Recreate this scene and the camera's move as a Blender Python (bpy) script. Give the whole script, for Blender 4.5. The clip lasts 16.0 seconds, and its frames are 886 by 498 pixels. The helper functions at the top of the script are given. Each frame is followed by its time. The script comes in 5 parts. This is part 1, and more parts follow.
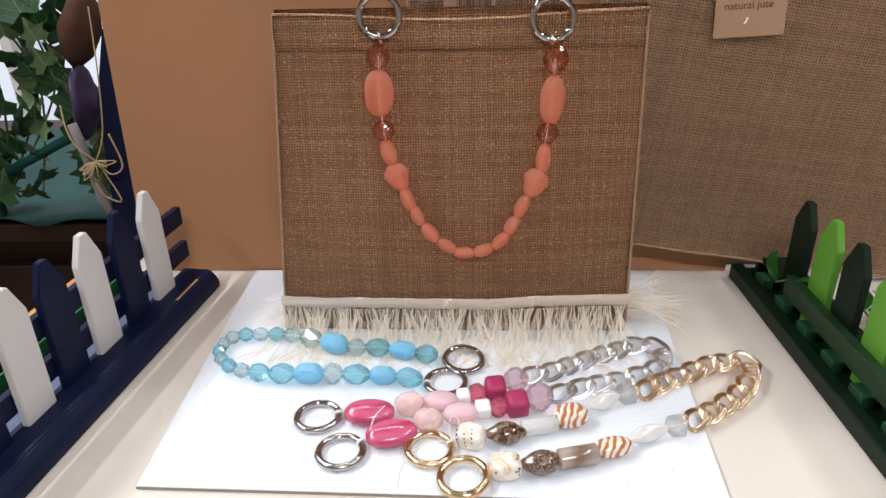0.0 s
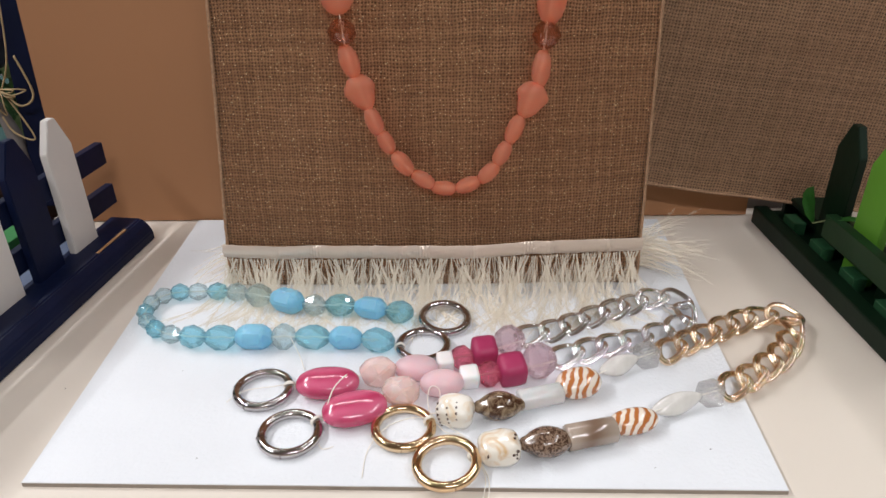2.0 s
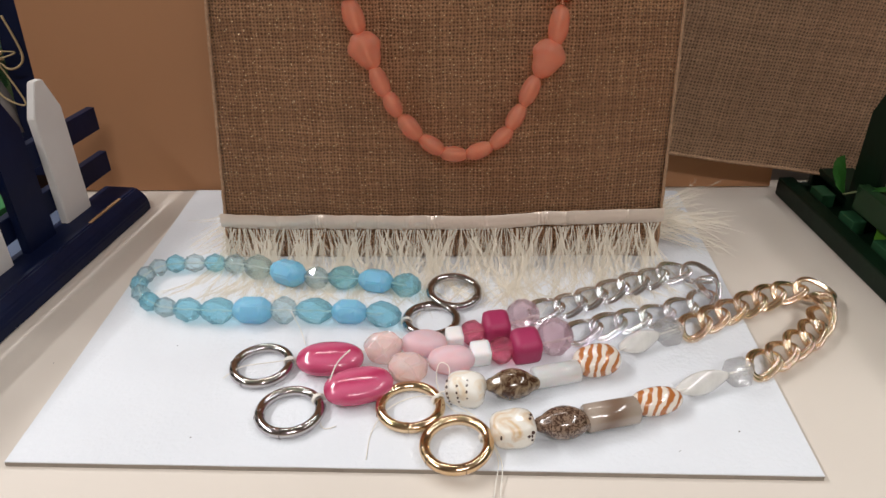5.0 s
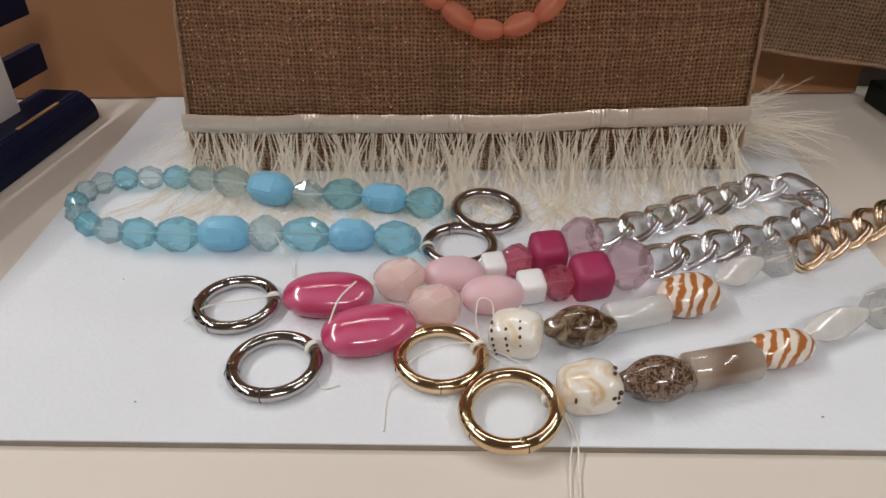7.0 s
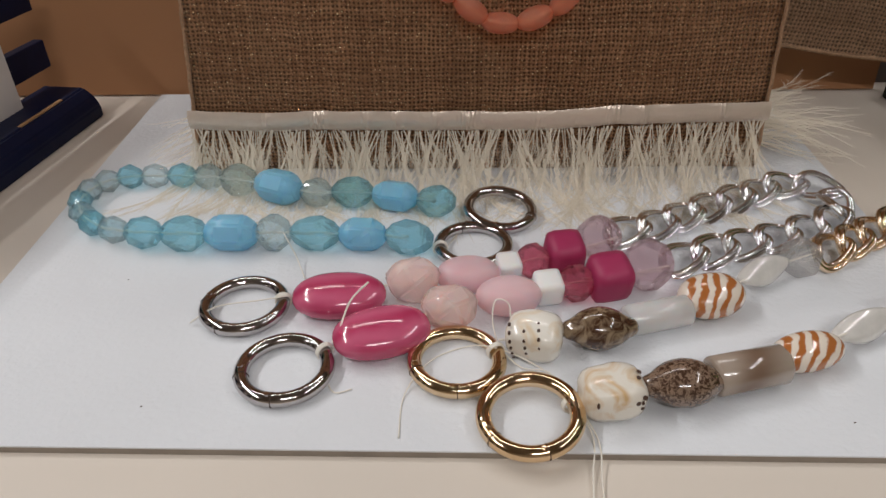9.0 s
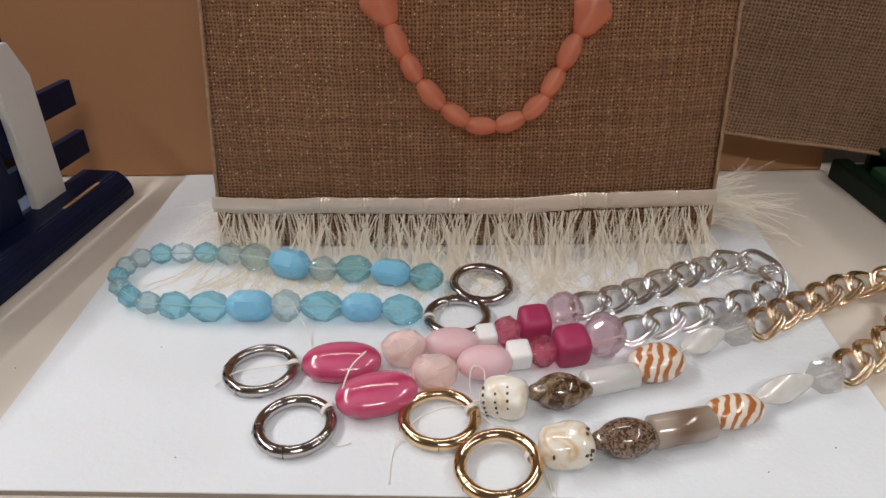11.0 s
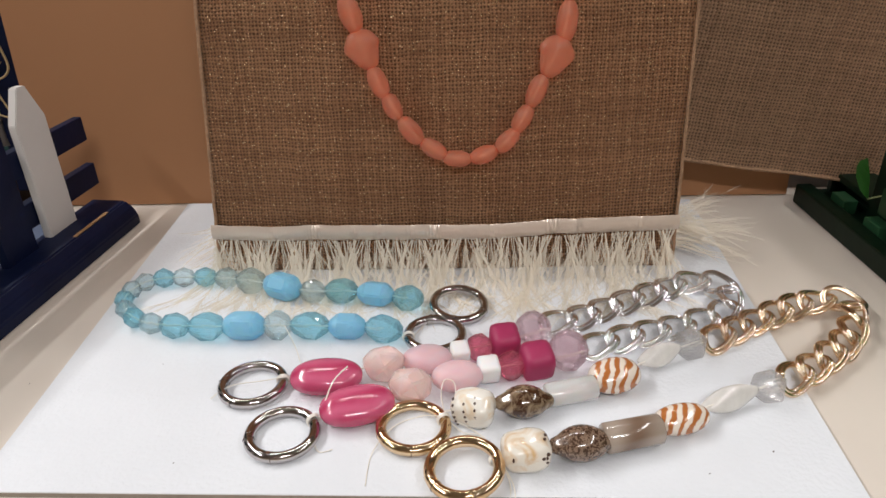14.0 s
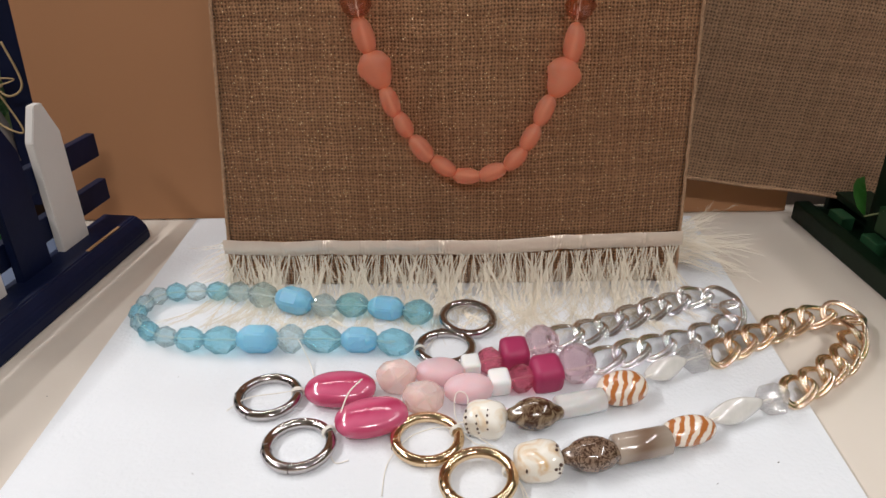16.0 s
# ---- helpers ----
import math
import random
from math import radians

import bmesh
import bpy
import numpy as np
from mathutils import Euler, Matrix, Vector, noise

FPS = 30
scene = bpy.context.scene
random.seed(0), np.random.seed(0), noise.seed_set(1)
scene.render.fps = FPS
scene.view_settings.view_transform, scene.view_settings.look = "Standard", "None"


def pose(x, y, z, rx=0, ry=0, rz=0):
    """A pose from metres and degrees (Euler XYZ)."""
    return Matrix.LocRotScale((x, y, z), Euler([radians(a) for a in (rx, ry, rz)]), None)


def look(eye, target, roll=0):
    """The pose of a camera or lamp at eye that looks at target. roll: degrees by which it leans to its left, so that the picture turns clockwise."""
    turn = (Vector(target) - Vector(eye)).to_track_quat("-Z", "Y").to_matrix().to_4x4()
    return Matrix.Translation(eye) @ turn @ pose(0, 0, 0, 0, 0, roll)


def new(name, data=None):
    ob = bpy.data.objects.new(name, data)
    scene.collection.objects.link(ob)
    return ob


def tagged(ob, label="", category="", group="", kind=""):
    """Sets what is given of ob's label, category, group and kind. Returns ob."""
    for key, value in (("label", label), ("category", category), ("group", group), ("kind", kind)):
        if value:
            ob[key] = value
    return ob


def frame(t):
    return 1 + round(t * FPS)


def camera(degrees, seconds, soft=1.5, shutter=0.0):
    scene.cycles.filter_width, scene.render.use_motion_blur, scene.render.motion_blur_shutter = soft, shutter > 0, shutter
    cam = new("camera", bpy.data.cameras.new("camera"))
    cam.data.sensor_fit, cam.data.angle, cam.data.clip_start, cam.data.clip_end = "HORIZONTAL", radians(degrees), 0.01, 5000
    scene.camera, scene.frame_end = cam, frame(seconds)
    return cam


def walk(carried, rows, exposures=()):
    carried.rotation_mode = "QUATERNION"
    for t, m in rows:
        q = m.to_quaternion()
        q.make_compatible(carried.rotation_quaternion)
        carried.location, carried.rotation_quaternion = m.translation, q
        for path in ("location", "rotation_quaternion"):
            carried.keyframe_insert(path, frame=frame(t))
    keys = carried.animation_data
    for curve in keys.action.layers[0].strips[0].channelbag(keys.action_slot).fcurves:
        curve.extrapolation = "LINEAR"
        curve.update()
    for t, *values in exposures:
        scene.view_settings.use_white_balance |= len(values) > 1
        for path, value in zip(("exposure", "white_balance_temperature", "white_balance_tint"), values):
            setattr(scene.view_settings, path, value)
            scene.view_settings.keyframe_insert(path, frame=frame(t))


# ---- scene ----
cam = camera(65.00, 16.0)
PATH = [
    (0, (0.02177, -0.51528, 0.33991), (0.00196, -0.15756, 0.16201), -1.48),
    (0.5, (0.01733, -0.49723, 0.32043), (0.00021, -0.14348, 0.13451), -1.50),
    (1, (0.01354, -0.47103, 0.29985), (0.00273, -0.11901, 0.11021), -1.05),
    (1.5, (0.01494, -0.45034, 0.28233), (0.00603, -0.09753, 0.09407), -1.23),
    (2, (0.01850, -0.43480, 0.27041), (0.01084, -0.08366, 0.07899), -1.14),
    (2.5, (0.01954, -0.42417, 0.26124), (0.01069, -0.07469, 0.06686), -1.26),
    (3, (0.01934, -0.41693, 0.25419), (0.00891, -0.07118, 0.05332), -1.26),
    (5.5, (0.01166, -0.41450, 0.25167), (0.00060, -0.06935, 0.04981), -1.08),
    (6, (0.00592, -0.39875, 0.23077), (-0.00623, -0.05983, 0.01867), -0.87),
    (6.5, (-0.00085, -0.36651, 0.20780), (-0.00788, -0.02866, -0.00622), -0.70),
    (7, (-0.00773, -0.34119, 0.18273), (-0.01154, -0.00985, -0.04131), -0.65),
    (7.5, (-0.01173, -0.33035, 0.17391), (-0.01450, -0.00234, -0.05501), -0.89),
    (8, (-0.01140, -0.33143, 0.17460), (-0.01700, -0.00319, -0.05394), -1.15),
    (8.5, (-0.01312, -0.33512, 0.17670), (-0.01838, -0.00471, -0.04869), -0.84),
    (9, (-0.01250, -0.33429, 0.17790), (-0.01775, -0.00297, -0.04616), -0.81),
    (9.5, (-0.01284, -0.33506, 0.18437), (-0.01778, -0.00162, -0.03651), -0.98),
    (10, (-0.01157, -0.34404, 0.19735), (-0.01640, -0.00495, -0.01477), -0.82),
    (12.5, (0.00695, -0.39662, 0.23043), (-0.00443, -0.04657, 0.03722), -1.35),
    (13, (0.00742, -0.39732, 0.23337), (-0.00356, -0.04554, 0.04329), -1.17),
    (13.5, (0.01079, -0.39793, 0.23270), (-0.00082, -0.04557, 0.04373), -1.39),
    (14, (0.01311, -0.39710, 0.23275), (0.00185, -0.04511, 0.04308), -1.68),
    (14.5, (0.01079, -0.40020, 0.23241), (0.00107, -0.04749, 0.04400), -1.50),
    (15, (0.00797, -0.40244, 0.23357), (-0.00104, -0.04957, 0.04542), -1.29),
    (15.5, (0.00742, -0.40367, 0.23517), (0.00016, -0.04971, 0.04900), -1.17),
    (16, (0.00416, -0.40501, 0.23786), (-0.00369, -0.04920, 0.05529), -1.28),
]
EXPOSURES = [(0.0, -0.33, 6050, 10), (1.5, -0.55, 6200, 10), (3.0, -0.70, 6320, 10), (5.5, -0.76, 6380, 10), (7.0, -1.14, 6450, 10), (9.0, -1.28, 6480, 10), (10.0, -1.14, 6450, 10),
             (12.5, -0.80, 6430, 10), (16.0, -0.72, 6430, 10)]
walk(cam, [(t, look(eye, target, roll)) for t, eye, target, roll in PATH], EXPOSURES)

# ---------------------------------------------------------------- world and lights
world = bpy.data.worlds.new("shop_air")
scene.world = world
world.use_nodes = True
world.node_tree.nodes["Background"].inputs[0].default_value = (1.0, 0.97, 0.94, 1)
world.node_tree.nodes["Background"].inputs[1].default_value = 0.12


def ceiling_lamp(x, y, sx, sy, power, turn, colour):
    lamp = bpy.data.lights.new("tube_light", "AREA")
    lamp.shape, lamp.size, lamp.size_y, lamp.energy, lamp.color = "RECTANGLE", sx, sy, power, colour
    ob = new("tube_light", lamp)
    ob.matrix_world = pose(x, y, 1.83, 0, 0, turn)
    return ob


LAMPS = [(-1.62, 0.12, 0.05, 2.40, 92.0, -7.0), (1.40, -0.30, 0.08, 1.80, 28.0, 0.0), (0.35, -1.80, 1.10, 0.10, 48.0, 0.0), (-0.25, 0.95, 1.50, 0.06, 14.0, 0.0)]
for lamp_x, lamp_y, lamp_w, lamp_l, lamp_p, lamp_turn in LAMPS:
    ceiling_lamp(lamp_x, lamp_y, lamp_w, lamp_l, lamp_p, lamp_turn, (1.0, 0.98, 0.97))


# ---------------------------------------------------------------- materials
def mat(name, colour, rough=0.5, metal=0.0, bump=0.0, bump_scale=200.0, vary=0.0, vary_scale=20.0, spec=0.5, sheen=0.0,
        coat=0.0, trans=0.0, ior=1.45, second=None, sss=0.0):
    m = bpy.data.materials.new(name)
    m.use_nodes = True
    nt = m.node_tree
    b = nt.nodes["Principled BSDF"]
    b.inputs["Base Color"].default_value = (*colour, 1)
    b.inputs["Roughness"].default_value = rough
    b.inputs["Metallic"].default_value = metal
    b.inputs["Specular IOR Level"].default_value = spec
    b.inputs["IOR"].default_value = ior
    b.inputs["Transmission Weight"].default_value = trans
    b.inputs["Coat Weight"].default_value = coat
    b.inputs["Coat Roughness"].default_value = 0.06
    if sss:
        b.inputs["Subsurface Weight"].default_value = sss
        b.inputs["Subsurface Radius"].default_value = (1.0, 0.7, 0.6)
        b.inputs["Subsurface Scale"].default_value = 0.005
    if sheen:
        b.inputs["Sheen Weight"].default_value = sheen
    tc = nt.nodes.new("ShaderNodeTexCoord")
    if vary:
        n = nt.nodes.new("ShaderNodeTexNoise")
        n.inputs["Scale"].default_value = vary_scale
        n.inputs["Detail"].default_value = 6
        nt.links.new(tc.outputs["Object"], n.inputs["Vector"])
        r = nt.nodes.new("ShaderNodeValToRGB")
        r.color_ramp.elements[0].position, r.color_ramp.elements[1].position = 0.3, 0.7
        dark = second or tuple(c * (1 - vary) for c in colour)
        r.color_ramp.elements[0].color, r.color_ramp.elements[1].color = (*dark, 1), (*colour, 1)
        nt.links.new(n.outputs["Fac"], r.inputs["Fac"])
        nt.links.new(r.outputs["Color"], b.inputs["Base Color"])
    if bump:
        n2 = nt.nodes.new("ShaderNodeTexNoise")
        n2.inputs["Scale"].default_value = bump_scale
        n2.inputs["Detail"].default_value = 4
        nt.links.new(tc.outputs["Object"], n2.inputs["Vector"])
        bp = nt.nodes.new("ShaderNodeBump")
        bp.inputs["Strength"].default_value = bump
        bp.inputs["Distance"].default_value = 0.001
        nt.links.new(n2.outputs["Fac"], bp.inputs["Height"])
        nt.links.new(bp.outputs["Normal"], b.inputs["Normal"])
    return m


def glass(name, colour, clear=0.35, bend=1.42, caustic_glow=0.07):
    """Tinted cut glass: bent and straight light mixed, a translucent share for caustic glow, with a polished surface
    over all.
    """
    m = bpy.data.materials.new(name)
    m.use_nodes = True
    nt = m.node_tree
    nt.nodes.remove(nt.nodes["Principled BSDF"])
    bent = nt.nodes.new("ShaderNodeBsdfGlass")
    bent.inputs["Color"].default_value = (*colour, 1)
    bent.inputs["Roughness"].default_value = 0.0
    bent.inputs["IOR"].default_value = bend
    straight = nt.nodes.new("ShaderNodeBsdfTransparent")
    straight.inputs[0].default_value = (*[0.2 + 0.8 * c for c in colour], 1)
    inner = nt.nodes.new("ShaderNodeMixShader")
    inner.inputs[0].default_value = clear
    nt.links.new(bent.outputs[0], inner.inputs[1])
    nt.links.new(straight.outputs[0], inner.inputs[2])
    # the translucent share imitates caustic light gathered in the bead
    scatter = nt.nodes.new("ShaderNodeBsdfTranslucent")
    scatter.inputs[0].default_value = (*[c ** 2.5 for c in colour], 1)
    body = nt.nodes.new("ShaderNodeMixShader")
    body.inputs[0].default_value = caustic_glow
    nt.links.new(inner.outputs[0], body.inputs[1])
    nt.links.new(scatter.outputs[0], body.inputs[2])
    gloss = nt.nodes.new("ShaderNodeBsdfGlossy")
    gloss.inputs["Roughness"].default_value = 0.02
    edge = nt.nodes.new("ShaderNodeLayerWeight")
    rim = maths(nt, "MULTIPLY_ADD", maths(nt, "POWER", edge.outputs["Facing"], 4.0), 0.22, 0.06)
    outer = nt.nodes.new("ShaderNodeMixShader")
    nt.links.new(rim, outer.inputs[0])
    nt.links.new(body.outputs[0], outer.inputs[1])
    nt.links.new(gloss.outputs[0], outer.inputs[2])
    nt.links.new(outer.outputs[0], nt.nodes["Material Output"].inputs["Surface"])
    return m


def see_through(m, share, tint):
    """Lets a share of what lies behind show through a frosted material."""
    nt = m.node_tree
    t = nt.nodes.new("ShaderNodeBsdfTransparent")
    t.inputs[0].default_value = (*tint, 1)
    mix = nt.nodes.new("ShaderNodeMixShader")
    mix.inputs[0].default_value = share
    nt.links.new(nt.nodes["Principled BSDF"].outputs[0], mix.inputs[1])
    nt.links.new(t.outputs[0], mix.inputs[2])
    nt.links.new(mix.outputs[0], nt.nodes["Material Output"].inputs["Surface"])


def maths(nt, op, a, b=None, c=None):
    n = nt.nodes.new("ShaderNodeMath")
    n.operation = op
    for i, v in enumerate((a, b, c)):
        if v is None:
            continue
        if isinstance(v, (int, float)):
            n.inputs[i].default_value = v
        else:
            nt.links.new(v, n.inputs[i])
    return n.outputs[0]


def burlap(name, pitch, light, dark, glitter=0.0, hole=0.75, axis="XZ"):
    """Plain-weave jute: uneven crossing threads with open holes, and a gold lurex thread where glitter is set."""
    m = bpy.data.materials.new(name)
    m.use_nodes = True
    nt = m.node_tree
    b = nt.nodes["Principled BSDF"]
    tc = nt.nodes.new("ShaderNodeTexCoord")
    wob = nt.nodes.new("ShaderNodeTexNoise")
    wob.inputs["Scale"].default_value = 60
    wob.inputs["Detail"].default_value = 3
    nt.links.new(tc.outputs["Object"], wob.inputs["Vector"])
    sep = nt.nodes.new("ShaderNodeSeparateXYZ")
    nt.links.new(tc.outputs["Object"], sep.inputs[0])
    sepw = nt.nodes.new("ShaderNodeSeparateXYZ")
    nt.links.new(wob.outputs["Color"], sepw.inputs[0])
    u = maths(nt, "MULTIPLY_ADD", sepw.outputs[0], 0.0034, sep.outputs[axis[0]])
    v = maths(nt, "MULTIPLY_ADD", sepw.outputs[1], 0.0034, sep.outputs[axis[1]])
    k = math.pi / pitch
    su = maths(nt, "SINE", maths(nt, "MULTIPLY", u, k))
    sv = maths(nt, "SINE", maths(nt, "MULTIPLY", v, k))
    a = maths(nt, "ABSOLUTE", su)
    c = maths(nt, "ABSOLUTE", sv)
    par = maths(nt, "MULTIPLY_ADD", maths(nt, "MULTIPLY", su, sv), 0.5, 0.5)
    hgt = maths(nt, "ADD", maths(nt, "MULTIPLY", a, par), maths(nt, "MULTIPLY", c, maths(nt, "SUBTRACT", 1.0, par)))
    gap = maths(nt, "MULTIPLY", maths(nt, "SUBTRACT", 1.0, a), maths(nt, "SUBTRACT", 1.0, c))
    slub = nt.nodes.new("ShaderNodeTexNoise")
    slub.inputs["Scale"].default_value = 1.0
    slub.inputs["Detail"].default_value = 5
    comb = nt.nodes.new("ShaderNodeCombineXYZ")
    nt.links.new(maths(nt, "MULTIPLY", u, 30.0), comb.inputs[0])
    nt.links.new(maths(nt, "MULTIPLY", v, 300.0), comb.inputs[1])
    nt.links.new(comb.outputs[0], slub.inputs["Vector"])
    blot = nt.nodes.new("ShaderNodeTexNoise")
    blot.inputs["Scale"].default_value = 14
    blot.inputs["Detail"].default_value = 5
    nt.links.new(tc.outputs["Object"], blot.inputs["Vector"])
    # every thread has a tone of its own
    lots = []
    for w, seed in ((u, 3.0), (v, 71.0)):
        wn = nt.nodes.new("ShaderNodeTexWhiteNoise")
        wn.noise_dimensions = "1D"
        nt.links.new(maths(nt, "ADD", maths(nt, "FLOOR", maths(nt, "DIVIDE", w, pitch)), seed), wn.inputs["W"])
        lots.append(wn.outputs["Value"])
    thread = maths(nt, "ADD", maths(nt, "MULTIPLY", lots[0], par), maths(nt, "MULTIPLY", lots[1], maths(nt, "SUBTRACT", 1.0, par)))
    tone = maths(nt, "ADD", maths(nt, "MULTIPLY", slub.outputs[0], 0.38), maths(nt, "MULTIPLY", blot.outputs[0], 0.26))
    tone = maths(nt, "ADD", tone, maths(nt, "MULTIPLY", thread, 0.36))
    # no two holes are equally open
    cell = nt.nodes.new("ShaderNodeCombineXYZ")
    nt.links.new(maths(nt, "ROUND", maths(nt, "DIVIDE", u, pitch)), cell.inputs[0])
    nt.links.new(maths(nt, "ROUND", maths(nt, "DIVIDE", v, pitch)), cell.inputs[1])
    lot = nt.nodes.new("ShaderNodeTexWhiteNoise")
    lot.noise_dimensions = "2D"
    nt.links.new(cell.outputs[0], lot.inputs["Vector"])
    gap = maths(nt, "MULTIPLY", gap, maths(nt, "MULTIPLY_ADD", lot.outputs["Value"], 1.2, 0.4))
    ramp = nt.nodes.new("ShaderNodeValToRGB")
    ramp.color_ramp.elements[0].position, ramp.color_ramp.elements[1].position = 0.28, 0.72
    ramp.color_ramp.elements[0].color, ramp.color_ramp.elements[1].color = (*dark, 1), (*light, 1)
    nt.links.new(tone, ramp.inputs["Fac"])
    mx = nt.nodes.new("ShaderNodeMix")
    mx.data_type = "RGBA"
    g2 = maths(nt, "MULTIPLY", maths(nt, "MINIMUM", maths(nt, "MULTIPLY", gap, maths(nt, "MULTIPLY_ADD", blot.outputs[0], 4.5, 0.5)), 1.0), hole)
    nt.links.new(g2, mx.inputs[0])
    nt.links.new(ramp.outputs["Color"], mx.inputs[6])
    mx.inputs[7].default_value = (*[0.25 * q for q in dark], 1)
    nt.links.new(mx.outputs[2], b.inputs["Base Color"])
    b.inputs["Sheen Weight"].default_value = 0.15
    bump = nt.nodes.new("ShaderNodeBump")
    bump.inputs["Strength"].default_value = 1.0
    bump.inputs["Distance"].default_value = 0.0010
    nt.links.new(hgt, bump.inputs["Height"])
    nt.links.new(bump.outputs["Normal"], b.inputs["Normal"])
    b.inputs["Roughness"].default_value = 0.85
    b.inputs["Specular IOR Level"].default_value = 0.2
    if glitter:
        vor = nt.nodes.new("ShaderNodeTexVoronoi")
        vor.inputs["Scale"].default_value = 900
        nt.links.new(tc.outputs["Object"], vor.inputs["Vector"])
        sc = nt.nodes.new("ShaderNodeSeparateColor")
        nt.links.new(vor.outputs["Color"], sc.inputs[0])
        on = maths(nt, "GREATER_THAN", sc.outputs[0], 1 - glitter)
        on = maths(nt, "MULTIPLY", on, maths(nt, "LESS_THAN", vor.outputs["Distance"], 0.42))
        foil = nt.nodes.new("ShaderNodeBsdfPrincipled")
        foil.inputs["Base Color"].default_value = (0.95, 0.74, 0.46, 1)
        foil.inputs["Metallic"].default_value = 1
        foil.inputs["Roughness"].default_value = 0.35
        vm = nt.nodes.new("ShaderNodeVectorMath")
        vm.operation = "SUBTRACT"
        nt.links.new(vor.outputs["Color"], vm.inputs[0])
        vm.inputs[1].default_value = (0.5, 0.5, 0.5)
        geo = nt.nodes.new("ShaderNodeNewGeometry")
        va = nt.nodes.new("ShaderNodeVectorMath")
        va.operation = "MULTIPLY_ADD"
        nt.links.new(vm.outputs[0], va.inputs[0])
        va.inputs[1].default_value = (1.4, 1.4, 1.4)
        nt.links.new(geo.outputs["Normal"], va.inputs[2])
        vn = nt.nodes.new("ShaderNodeVectorMath")
        vn.operation = "NORMALIZE"
        nt.links.new(va.outputs[0], vn.inputs[0])
        nt.links.new(vn.outputs[0], foil.inputs["Normal"])
        mix = nt.nodes.new("ShaderNodeMixShader")
        nt.links.new(on, mix.inputs[0])
        nt.links.new(b.outputs[0], mix.inputs[1])
        nt.links.new(foil.outputs[0], mix.inputs[2])
        nt.links.new(mix.outputs[0], nt.nodes["Material Output"].inputs["Surface"])
    return m


